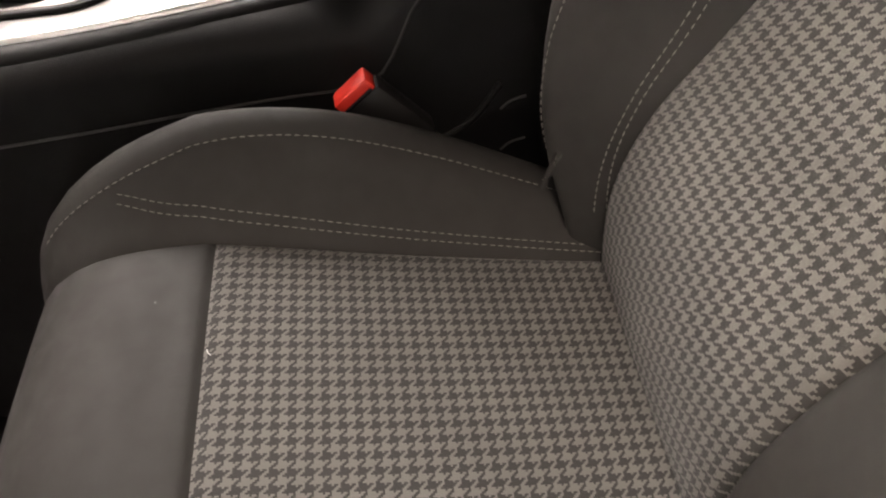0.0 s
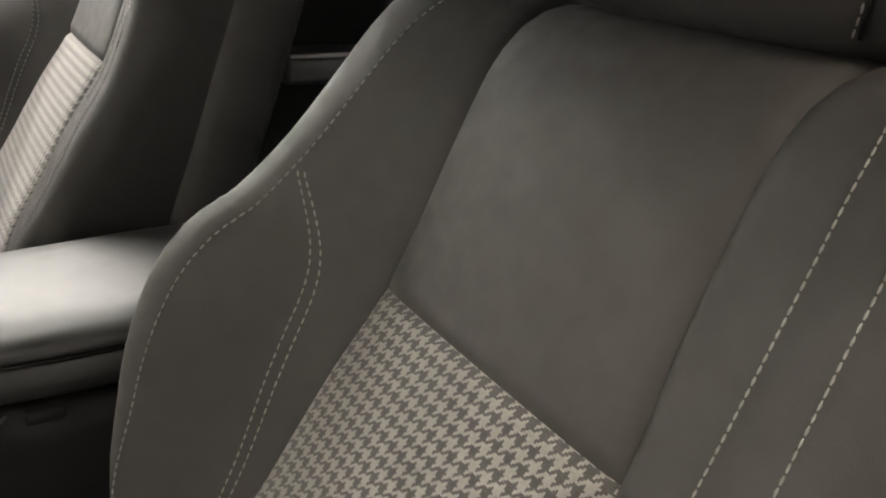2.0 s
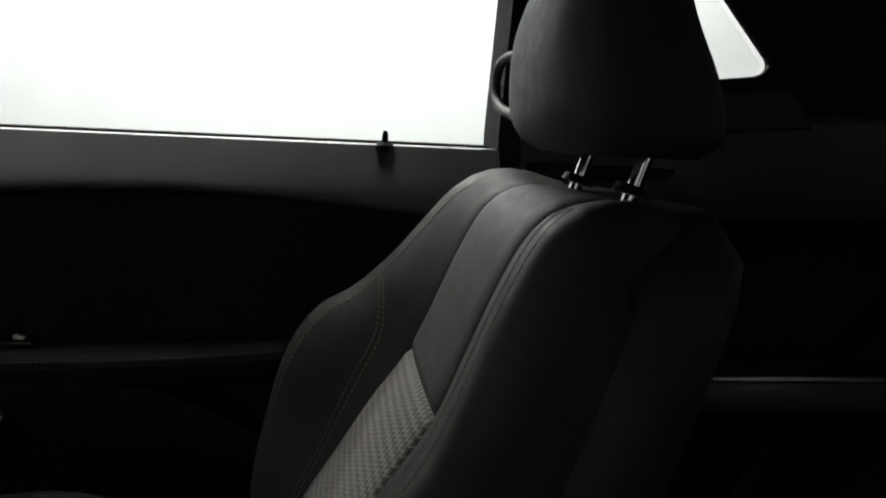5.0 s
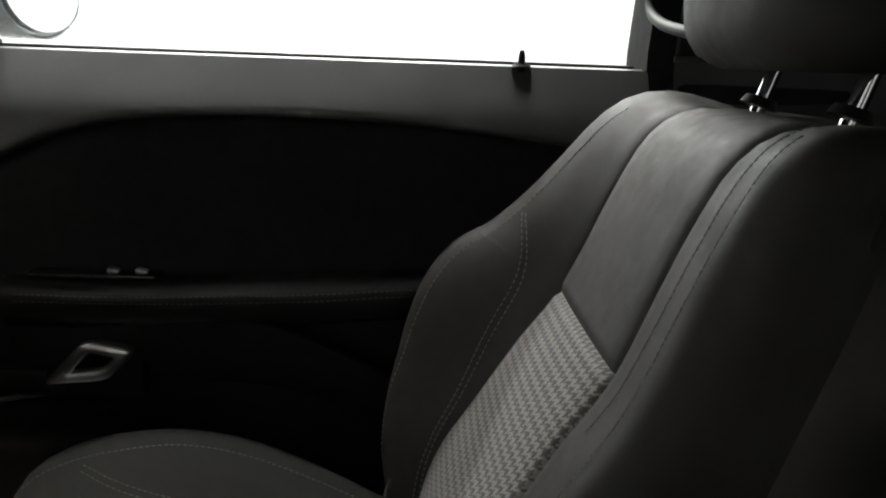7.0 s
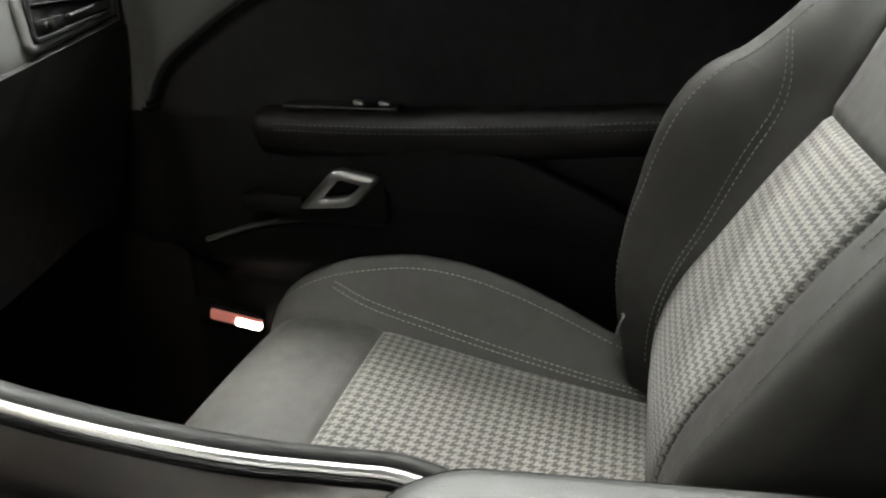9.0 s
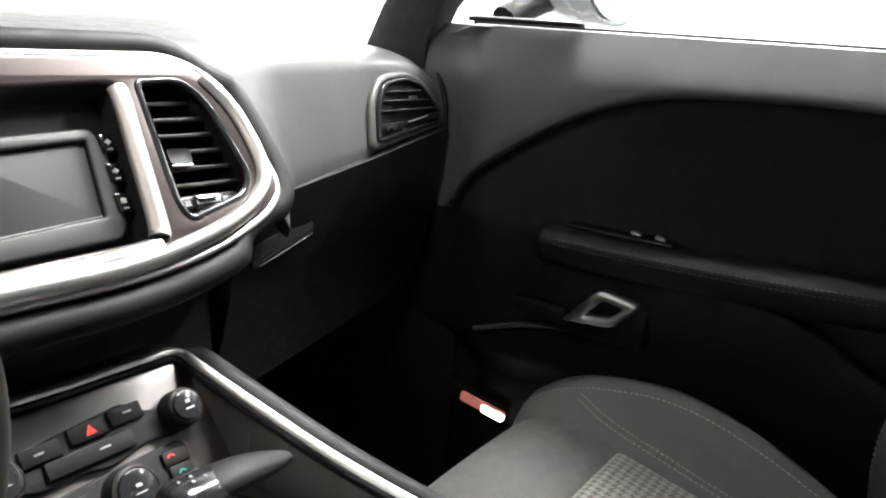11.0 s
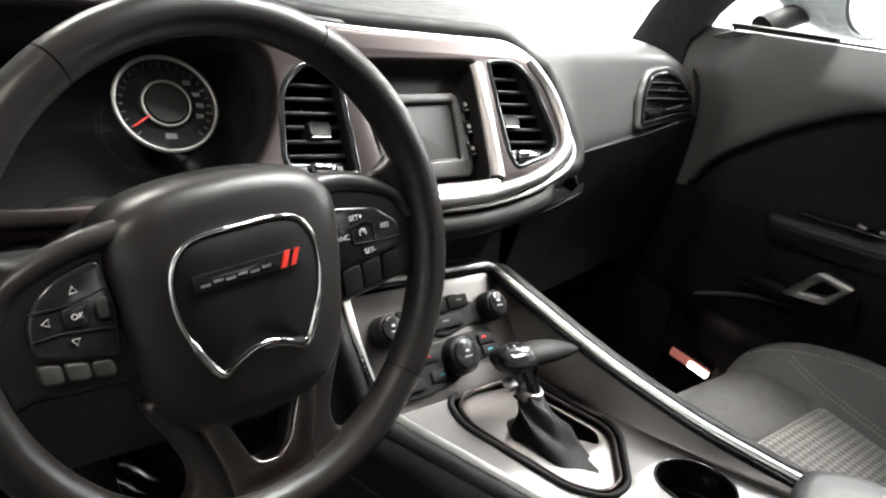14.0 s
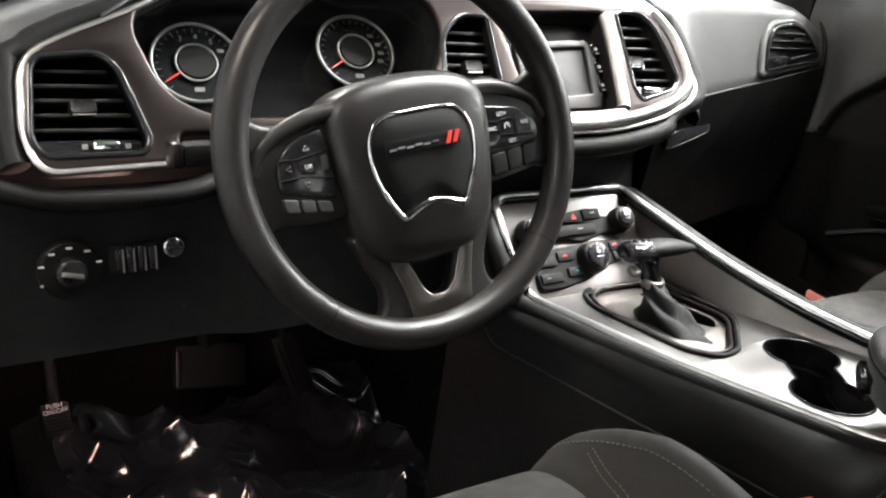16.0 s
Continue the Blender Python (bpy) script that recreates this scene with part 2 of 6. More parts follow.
def rounded(poly, r, n=5):
    """A polygon in 2D with its corners rounded; r one radius or one for each corner."""
    out = []
    k = len(poly)
    for i in range(k):
        a, b, c = Vector(poly[i - 1]), Vector(poly[i]), Vector(poly[(i + 1) % k])
        ri = r[i] if isinstance(r, (list, tuple)) else r
        u, v = (a - b), (c - b)
        ri = min(ri, u.length * 0.49, v.length * 0.49)
        p, q = b + u.normalized() * ri, b + v.normalized() * ri
        for j in range(n + 1):
            t = j / n
            out.append((1 - t) ** 2 * p + 2 * t * (1 - t) * b + t * t * q)
    return out


def tube(pts, r, closed=False, n=10, squash=1.0, up=(0, 0, 1)):
    """A round or flattened bar along points; r one radius or one for each point."""
    p = [Vector(q) for q in pts]
    bm = bmesh.new()
    rings = []
    for i, q in enumerate(p):
        a = p[i - 1] if (i or closed) else q
        b = p[(i + 1) % len(p)] if (i + 1 < len(p) or closed) else q
        d = (b - a).normalized()
        side = d.cross(Vector(up))
        if side.length < 1e-4:
            side = d.cross(Vector((1, 0, 0)))
        side.normalize()
        top = side.cross(d)
        ri = r[i] if isinstance(r, (list, tuple)) else r
        rings.append([bm.verts.new(q + ri * (math.cos(t) * side + squash * math.sin(t) * top)) for t in
                      [2 * math.pi * k / n for k in range(n)]])
    for i in range(len(rings) - (0 if closed else 1)):
        a, b = rings[i], rings[(i + 1) % len(rings)]
        for k in range(n):
            bm.faces.new((a[k], a[(k + 1) % n], b[(k + 1) % n], b[k]))
    if not closed:
        bm.faces.new(rings[0])
        bm.faces.new(rings[-1][::-1])
    return bm


def loft(rings, cap=True, closed=True):
    bm = bmesh.new()
    vs = [[bm.verts.new(q) for q in ring] for ring in rings]
    n = len(vs[0])
    for a, b in zip(vs, vs[1:]):
        for k in range(n if closed else n - 1):
            bm.faces.new((a[k], a[(k + 1) % n], b[(k + 1) % n], b[k]))
    if cap and closed:
        bm.faces.new(vs[0])
        bm.faces.new(vs[-1][::-1])
    return bm


def sheet(fn, us, vs, thick=0.0):
    """A surface fn(u, v); with a thickness it becomes a closed slab, thickened away from its normal."""
    bm = bmesh.new()
    grid = [[bm.verts.new(fn(u, v)) for u in us] for v in vs]
    for a, b in zip(grid, grid[1:]):
        for k in range(len(us) - 1):
            bm.faces.new((a[k], a[k + 1], b[k + 1], b[k]))
    if thick:
        bmesh.ops.recalc_face_normals(bm, faces=bm.faces)
        bmesh.ops.solidify(bm, geom=list(bm.faces), thickness=thick)
    return bm


def plate(outline, holes, thick, bevel, place):
    """A flat plate with holes from 2D outlines, its edges rounded; place(u, v, w) lays it into the world."""
    cu = bpy.data.curves.new("plate", "CURVE")
    cu.dimensions, cu.fill_mode, cu.extrude, cu.bevel_depth, cu.bevel_resolution = "2D", "BOTH", max(thick / 2 - bevel, 0), bevel, 2
    cu.offset = -bevel
    for loop in [outline, *holes]:
        s = cu.splines.new("POLY")
        s.points.add(len(loop) - 1)
        for q, w in zip(s.points, loop):
            q.co = (w[0], w[1], 0, 1)
        s.use_cyclic_u = True
    ob = bpy.data.objects.new("plate", cu)
    scene.collection.objects.link(ob)
    me = bpy.data.meshes.new_from_object(ob.evaluated_get(bpy.context.evaluated_depsgraph_get()))
    bm = bmesh.new()
    bm.from_mesh(me)
    bpy.data.objects.remove(ob)
    bpy.data.curves.remove(cu)
    bpy.data.meshes.remove(me)
    bmesh.ops.remove_doubles(bm, verts=bm.verts, dist=1e-6)
    for v in bm.verts:
        v.co = place(v.co.x, v.co.y, v.co.z)
    return bm


def stitches(pts, r=0.0006, stitch=0.0046, gap=0.0022):
    """A row of single thread stitches along points."""
    p = [Vector(q) for q in pts]
    acc = [0.0]
    for a, b in zip(p, p[1:]):
        acc.append(acc[-1] + (b - a).length)

    def at(s):
        for k in range(len(p) - 1):
            if s <= acc[k + 1]:
                t = (s - acc[k]) / max(acc[k + 1] - acc[k], 1e-9)
                return p[k].lerp(p[k + 1], t)
        return p[-1]

    bm = bmesh.new()
    s = 0.0
    while s + stitch < acc[-1]:
        a, b = at(s), at(s + stitch)
        d = (b - a).normalized()
        x = d.orthogonal().normalized()
        y = d.cross(x)
        ends = [[bm.verts.new(q + r * w * (math.cos(t) * x + math.sin(t) * y)) for t in (0.8, 2.37, 3.94, 5.5)]
                for q, w in ((a, 0.6), (a.lerp(b, 0.5), 1.15), (b, 0.6))]
        for e, g in zip(ends, ends[1:]):
            for k in range(4):
                bm.faces.new((e[k], e[(k + 1) % 4], g[(k + 1) % 4], g[k]))
        bm.faces.new(ends[0])
        bm.faces.new(ends[-1][::-1])
        s += stitch + gap
    return bm


def step(t):
    t = min(max(t, 0.0), 1.0)
    return t * t * (3 - 2 * t)


def curve_at(table, t):
    """A smooth value from a short table of (t, value)."""
    if t <= table[0][0]:
        return table[0][1]
    for k in range(len(table) - 1):
        (a, x), (b, y) = table[k], table[k + 1]
        if t <= b:
            h = b - a
            ma = (y - x) / h if k == 0 else (y - table[k - 1][1]) / (b - table[k - 1][0])
            mb = (y - x) / h if k + 2 >= len(table) else (table[k + 2][1] - x) / (table[k + 2][0] - a)
            s = (t - a) / h
            return ((2 * s ** 3 - 3 * s * s + 1) * x + (s ** 3 - 2 * s * s + s) * h * ma + (-2 * s ** 3 + 3 * s * s) * y + (s ** 3 - s * s) * h * mb)
    return table[-1][1]


def lettering(text, size, parent, mat, m, name="lettering"):
    cu = bpy.data.curves.new(name, "FONT")
    cu.body, cu.size, cu.extrude, cu.align_x, cu.align_y = text, size, 0.0003, "CENTER", "CENTER"
    ob = bpy.data.objects.new(name, cu)
    scene.collection.objects.link(ob)
    me = bpy.data.meshes.new_from_object(ob.evaluated_get(bpy.context.evaluated_depsgraph_get()))
    bpy.data.objects.remove(ob)
    bpy.data.curves.remove(cu)
    me.transform(m)
    me.materials.clear()
    me.materials.append(M[mat])
    ob = new(name, me)
    ob.parent = parent
    return ob


# ---------- the showroom and the car's shell ----------
# Floor colour is kept dark to cut light bounced up into the car.
solid("ground", box(16, 16, 0.1, pose(0, 0.5, -0.40)), "tile", "dark grey polished showroom floor", "floor", kind="structure", smooth=False)
solid("wall_east", box(0.1, 16, 5.6, pose(6.5, 0.5, 2.4)), "wall", "plain white showroom wall", "wall", kind="structure", smooth=False)
solid("wall_north", box(16, 0.1, 5.6, pose(0, 7.5, 2.4)), "wall", "plain white showroom wall", "wall", kind="structure", smooth=False)
# West and south walls are added to reflect light into the car.
solid("wall_west", box(0.1, 16, 5.6, pose(-7.5, 0.5, 2.4)), "wall", "plain white showroom wall", "wall", kind="structure", smooth=False)
solid("wall_south", box(16, 0.1, 5.6, pose(0, -6.5, 2.4)), "wall", "plain white showroom wall", "wall", kind="structure", smooth=False)
# Added ceiling, dark so that it returns little light.
solid("ceiling", box(16, 16, 0.1, pose(0, 0.5, 5.25)), "dimwall", "added dark grey ceiling that cuts bounced light", "ceiling", kind="structure", smooth=False)

# Added glowing panel with a frame, so the dash top reflects a bright band.
glow_root = tagged(new("window_1"), "added glowing panel on the wall that lights the dash top", "window", kind="structure")
part("backdrop", box(3.4, 0.02, 0.60, pose(0.9, 7.43, 1.15)), "panel_glow", glow_root, "plain white glowing sheet", smooth=False)
for z in (0.82, 1.48):
    part("window_frame", box(3.5, 0.08, 0.06, pose(0.9, 7.41, z), 0.01), "hard", glow_root)
for x in (-0.83, 2.63):
    part("window_frame", box(0.06, 0.08, 0.6, pose(x, 7.41, 1.15), 0.01), "hard", glow_root)

shell = thing("car_shell", "dark interior shell of a two-door coupe", "car body")
part("floor_pan", box(1.46, 2.5, 0.06, pose(0, 0.15, -0.035)), "carpet", shell, "dark carpeted floor")
part("toe_board", box(1.46, 0.05, 0.62, pose(0, 1.42, 0.22, -28)), "carpet", shell)
part("firewall", box(1.70, 0.05, 0.66, pose(0, 1.58, 0.50)), "hard", shell)
part("door_sill", box(0.10, 1.5, 0.20, pose(-0.74, 0.5, 0.02), 0.02), "hard", shell)
part("body_floor", box(1.9, 3.8, 0.20, pose(0, 0.3, -0.19), 0.03), "body", shell)
part("rear_bulkhead", box(1.46, 0.05, 1.0, pose(0, -1.15, 0.45, 12)), "carpet", shell)


def roof_at(u, v):
    return (u * 0.66, -1.25 + 1.79 * v, 1.27 - 0.05 * u * u - 0.10 * (2 * v - 1.1) ** 2)


part("headlining", sheet(roof_at, [i / 8 - 1 for i in range(17)], [i / 10 for i in range(11)], 0.03), "liner", shell, "black cloth headlining")
for side in (1, -1):
    part("a_pillar", loft([[(side * x, y1, z), (side * (x - 0.018), (y0 + y1) / 2 + 0.02, z + 0.004), (side * (x - 0.006), y0, z + 0.006), (side * (x + 0.05), y0 + 0.01, z), (side * (x + 0.05), y1, z)]
                           for x, y0, y1, z in ((0.712, 0.962, 1.10, 0.80), (0.708, 0.958, 1.075, 0.845), (0.698, 0.925, 1.04, 0.90), (0.680, 0.82, 0.94, 1.00), (0.650, 0.64, 0.78, 1.12), (0.615, 0.47, 0.59, 1.21))]), "liner", shell, angle=50)
part("windshield_header", box(1.2, 0.10, 0.05, pose(0, 0.52, 1.212, -15), 0.015), "liner", shell)
for side in (1, -1):
    part("roof_rail", tube(smooth_path([(side * 0.62, 0.5, 1.20), (side * 0.645, 0.0, 1.245), (side * 0.63, -0.6, 1.24), (side * 0.6, -1.2, 1.12)]), 0.035, squash=0.7), "liner", shell)
part("b_pillar", loft([[(x + a, y + b, z) for a, b in ((-0.03, 0.0), (0.05, 0.0), (0.05, -0.24), (-0.03, -0.24))]
                       for x, y, z in ((-0.72, -0.16, 0.0), (-0.74, -0.16, 0.5), (-0.73, -0.16, 0.88), (-0.64, -0.2, 1.25))]), "liner", shell, angle=30)
# windscreen
pane = part("windscreen", sheet(lambda u, v: (u * (0.70 - 0.1 * v), 1.62 - 0.06 * u * u - (1.10 - 0.06 * u * u) * v, 0.90 + 0.325 * v + 0.02 * math.sin(v * 3.14)),
                                [i / 8 - 1 for i in range(17)], [i / 8 for i in range(9)], 0.004), "glass", shell)
pane.visible_shadow = False
part("cowl", box(1.5, 0.25, 0.08, pose(0, 1.70, 0.795, -6), 0.02), "hard", shell)
part("bonnet", sheet(lambda u, v: (u * 0.85, 1.72 + 1.1 * v, 0.845 - 0.10 * v * v - 0.06 * u ** 4), [i / 8 - 1 for i in range(17)], [i / 6 for i in range(7)], 0.02), "body", shell)
part("dome_lamp", box(0.12, 0.08, 0.025, pose(-0.20, 0.31, 1.212), 0.01), "domelens", shell, "lit overhead reading lamp lens")

# ---------- passenger side: quarter trim ----------
quarter = thing("quarter_panel", "black rear quarter trim with a small triangular window", "trim panel")
opening = rounded([(-0.238, 1.175), (-0.278, 0.972), (-0.385, 0.985), (-0.402, 1.005)], [0.01, 0.006, 0.012, 0.02])


def qside(u, v, w):
    return Vector((0.70 - 0.14 * (v - 0.90) + w, u, v))


part("sail_panel", plate(rounded([(-0.075, 0.885), (-0.075, 1.25), (-0.35, 1.27), (-0.86, 1.22), (-0.935, 1.10), (-1.0, 1.05), (-1.2, 1.03), (-1.2, 0.885)], 0.02), [opening], 0.02, 0.005, qside), "liner", quarter)
part("window_frame", tube([qside(a, b, -0.012) for a, b in opening], 0.006, True), "hard", quarter)
pane = part("pane", plate(opening, [], 0.003, 0.0, lambda u, v, w: qside(u, v, w + 0.02)), "glass", quarter)
pane.visible_shadow = False


def shoulder(u, v):
    """The moulded shoulder: an arched crest, hollow below it, flaring to a lip over the dark side trim."""
    y = -0.07 - 1.05 * u
    crest = 0.893 + 0.047 * step((u - 0.10) / 0.32) - 0.004 * u
    lip = 0.797 + 0.028 * u
    return Vector((0.685 - 0.022 * v - 0.062 * v ** 3, y, lip + (crest - lip) * (1 - v) ** 1.25))


part("ledge", sheet(shoulder, [i / 24 for i in range(25)], [i / 14 for i in range(15)]), "pad", quarter, "moulded black shoulder with an arched crest", angle=60)
part("ledge_crest", tube([shoulder(i / 24, 0) + Vector((-0.002, 0, 0)) for i in range(25)], 0.004, n=8), "pad", quarter)
part("ledge_lip", tube([shoulder(i / 24, 1) for i in range(25)], 0.005, n=8), "hard", quarter)
part("window_ledge", sheet(lambda u, v: Vector((0.694 - 0.045 * v, -0.255 - (0.165 + 0.03 * v) * u, 0.968 + 0.016 * u - (0.052 + 0.006 * u) * v ** 1.5)), [i / 10 for i in range(11)], [i / 6 for i in range(7)], 0.006), "pad", quarter, "smooth sill under the quarter window")
part("roof_seam", tube(smooth_path([(0.62, -0.40, 1.09), (0.62, -0.485, 1.087), (0.62, -0.603, 1.079), (0.62, -0.668, 1.055), (0.62, -0.737, 1.019), (0.62, -0.817, 0.977)]), 0.0022, n=6), "vinyl", quarter, "thin trim seam")
part("side_trim", box(0.06, 1.15, 0.86, pose(0.70, -0.64, 0.44), 0.02), "doorcloth", quarter)
part("rear_armrest", box(0.12, 0.55, 0.05, pose(0.64, -0.52, 0.583), 0.012, 3), "pad", quarter)
# Silver tube painted in as the highlight along the armrest edge.
part("armrest_trim", tube([(0.588, -0.255, 0.604), (0.584, -0.40, 0.606), (0.584, -0.72, 0.606)], 0.005, n=8), "silver", quarter, "slim silver strip drawn as the highlight on the rear armrest")
part("pillar_trim", loft([[(x + a, y + b, z) for a, b in ((-0.035, 0.012), (0.03, 0.02), (0.03, -0.09), (-0.035, -0.09))]
                          for x, y, z in ((0.73, -0.06, 0.0), (0.735, -0.06, 0.6), (0.735, -0.055, 0.9), (0.66, -0.06, 1.25))]), "liner", quarter, angle=30)
part("belt_strap", tube(smooth_path([(0.63, -0.76, 0.94), (0.62, -0.66, 0.75), (0.64, -0.42, 0.45), (0.65, -0.3, 0.1)]), 0.024, squash=0.08, up=(1, 0, 0)), "rubber", quarter, "black seat belt webbing")
part("belt_guide", box(0.05, 0.085, 0.022, pose(0.645, -0.755, 0.945, -8, 0, 12), 0.008), "pad", quarter)

rear = thing("rear_seat", "dark cloth rear bench seat in shadow", "seat")
part("cushion", box(1.2, 0.52, 0.20, pose(0, -0.72, 0.22, 8), 0.06, 4), "cloth", rear)
part("backrest", box(1.2, 0.18, 0.62, pose(0, -1.02, 0.58, -20), 0.06, 4), "cloth", rear)

# ---------- passenger door ----------
door = thing("passenger_door", "closed black passenger door with cloth insert and silver handle", "car door")
ARCH = [(0.93, 0.55), (0.858, 0.647), (0.786, 0.704), (0.703, 0.755), (0.626, 0.788), (0.54, 0.806), (0.32, 0.812), (0.12, 0.798), (-0.04, 0.775)]


def door_x(y, z):
    """The inner skin: a crown under the window, and the insert lying deeper."""
    arch = curve_at([(a, b) for a, b in reversed(ARCH)], y)
    t = step((z - arch) / 0.012 + 0.5)
    rise = z - 0.816
    upper = 0.662 + 0.31 * (rise + math.sqrt(rise * rise + 0.0002))
    low = 0.688 + 0.062 * step((0.40 - z) / 0.05) * step((y - 0.5) / 0.12)
    return upper * t + low * (1 - t) + 0.045 * step((y - 0.82) / 0.10) * (1 - 0.25 * step((z - 0.80) / 0.06))


YS = [-0.045 + 0.0102 * i for i in range(104)]
LOW = [0.02, 0.2, 0.33, 0.36, 0.39, 0.42, 0.5, 0.55, 0.585, 0.60]


def column(y):
    """Heights up the door, with rows that follow the arch of the cloth insert."""
    top = max(0.612, curve_at([(a, b) for a, b in reversed(ARCH)], y))
    return LOW + [0.60 + (top - 0.007 - 0.60) * k / 10 for k in range(1, 11)] + [top - 0.0035, top, top + 0.0035, top + 0.007] + [top + 0.007 + (0.878 - top - 0.007) * k / 10 for k in range(1, 11)]


sheets = {}
for k in range(len(YS) - 1):
    cols = [[(door_x(y, z), y, z) for z in column(y)] for y in (YS[k], YS[k + 1])]
    for i in range(len(cols[0]) - 1):
        kind = "low" if i < len(LOW) - 1 else ("cloth" if i < len(LOW) + 11 and YS[k] < 0.885 else "upper")
        bm, seen = sheets.setdefault(kind, (bmesh.new(), {}))
        quad = []
        for c, r in ((0, i), (1, i), (1, i + 1), (0, i + 1)):
            if (k + c, r) not in seen:
                seen[k + c, r] = bm.verts.new(cols[c][r])
            quad.append(seen[k + c, r])
        bm.faces.new(quad)
bm, low_bm, cloth_bm = sheets["upper"][0], sheets["low"][0], sheets["cloth"][0]
part("door_skin", bm, "pad", door, angle=60)
# Same skin as above, in near-black so the colour holds the shade.
part("lower_skin", low_bm, "hard", door, angle=60)
part("cloth_insert", cloth_bm, "doorcloth", door, "black cloth door insert", angle=60)
part("door_core", box(0.05, 1.06, 0.82, pose(0.785, 0.48, 0.43), 0.01), "hard", door)
part("sill_cap", sheet(lambda u, v: (0.702 + 0.040 * v + 0.03 * step((u - 0.86) / 0.12), -0.045 + 1.03 * u, 0.876 + 0.006 * math.sin(v * 3.14) - 0.004 * v - 0.03 * step((u - 0.90) / 0.10)), [i / 20 for i in range(21)], [i / 6 for i in range(7)], 0.012), "pad", door, "smooth black window sill")
part("weather_strip", box(0.012, 0.94, 0.008, pose(0.745, 0.43, 0.880), 0.003), "rubber", door)
pane = part("window_pane", box(0.004, 1.08, 0.44, pose(0.725, 0.49, 1.09, 0, -14), 0), "glass", door, smooth=False)
pane.visible_shadow = False
part("lock_pin", join_bm(tube([(0.697, 0.105, 0.872), (0.697, 0.105, 0.890), (0.697, 0.105, 0.897)], [0.0042, 0.0042, 0.0025]), disc(0.012, 0.009, 0.004, pose(0.697, 0.105, 0.880), 20)), "hard", door, "black door lock pin")
LEDGE = smooth_path([(0.678, 0.722, 0.600), (0.640, 0.706, 0.608), (0.630, 0.66, 0.610), (0.630, 0.54, 0.610), (0.633, 0.36, 0.616), (0.640, 0.22, 0.624), (0.650, 0.02, 0.628)], 8)
rings = []
for i, q in enumerate(LEDGE):
    k = min(1.0, 0.35 + i / 9)
    rings.append([(q.x + dx * k, q.y, q.z + dz * k) for dx, dz in ((0.075, 0.008), (0.030, 0.008), (0.010, 0.0055), (0.001, 0.0), (-0.002, -0.007), (0.0, -0.016), (0.008, -0.032), (0.022, -0.046), (0.045, -0.054), (0.075, -0.056))])
part("arm_ledge", loft(rings, cap=True), "slat", door, "padded black armrest roll", angle=60)
for dx, dz in ((-0.0012, -0.003), (-0.0012, -0.011)):
    part("stitching", stitches([q + Vector((dx, 0, dz)) for q in LEDGE[14:]], 0.0006), "pad", door)
part("arm_groove", tube([q + Vector((-0.0012, 0, -0.007)) for q in LEDGE[10:]], 0.0009, n=6), "hard", door)
part("switch_panel", box(0.03, 0.15, 0.006, pose(0.672, 0.60, 0.6215), 0.002), "gloss", door)
# Switch caps are coloured silver to paint in their two glints.
for dy in (0.579, 0.546):
    part("switch", box(0.012, 0.014, 0.005, pose(0.674, dy, 0.626, 12), 0.002), "silver", door)
PAD = smooth_path([(0.664, 0.600, 0.556), (0.655, 0.587, 0.566), (0.648, 0.556, 0.575), (0.645, 0.524, 0.579), (0.643, 0.448, 0.577), (0.643, 0.379, 0.565), (0.645, 0.323, 0.542), (0.650, 0.261, 0.509), (0.662, 0.19, 0.455), (0.675, 0.13, 0.39)], 6)
part("lower_pad", sheet(lambda u, v: PAD[int(u)] + Vector((0.030 * (1 - v / 0.15) ** 2 if v < 0.15 else 0.05 * ((v - 0.15) / 0.85) ** 1.6, -0.03 * v, 0.004 - 0.03 * (0.15 - v) / 0.15 * 0.1 if v < 0.15 else -0.105 * (v - 0.15) / 0.85)),
                        list(range(len(PAD))), [i / 20 for i in range(21)]), "doorcloth", door, "sweeping black cloth pull pad", angle=60)
ring = rounded([(0.599, 0.556), (0.540, 0.545), (0.580, 0.502), (0.657, 0.495)], [0.014, 0.014, 0.014, 0.012], 6)
hole = rounded([(0.595, 0.5405), (0.567, 0.534), (0.585, 0.517), (0.622, 0.512)], [0.006, 0.004, 0.006, 0.003], 6)
part("pull_handle", plate(ring, [hole], 0.022, 0.007, lambda u, v, w: Vector((0.636 - w - 0.25 * (v - 0.52), u, v))), "satin", door, "satin silver door handle")
part("handle_bowl", box(0.03, 0.16, 0.10, pose(0.676, 0.625, 0.515), 0.012), "hard", door)
part("handle_bezel", box(0.03, 0.09, 0.028, pose(0.665, 0.700, 0.494, 0, 0, 0), 0.010), "hard", door)
part("lower_crease", tube(smooth_path([(0.684, 0.82, 0.424), (0.682, 0.74, 0.452), (0.680, 0.66, 0.468), (0.682, 0.58, 0.476)]), 0.004), "pad", door)
part("door_pocket", box(0.05, 0.46, 0.20, pose(0.67, 0.24, 0.22), 0.02), "hard", door)
part("vent_strip", box(0.020, 0.175, 0.006, pose(0.690, 0.785, 0.8855), 0.002), "hard", door)
for k in range(2):
    part("slot", box(0.003, 0.165, 0.003, pose(0.685 + 0.009 * k, 0.785, 0.8885), 0.001), "silver", door)

lampc = thing("courtesy_lamp", "small lit pinkish red footwell lamp beside the passenger seat", "lamp")
part("lens", box(0.012, 0.085, 0.018, pose(0.738, 0.822, 0.272, 9, 0, 0), 0.004), "lens", lampc, "glowing pink lens")
part("bulb", box(0.012, 0.042, 0.014, pose(0.7345, 0.800, 0.2675, 9, 0, 0), 0.004), "bulb", lampc, "bright warm white bulb")
part("housing", box(0.020, 0.12, 0.034, pose(0.747, 0.840, 0.274, 9), 0.005), "hard", lampc)

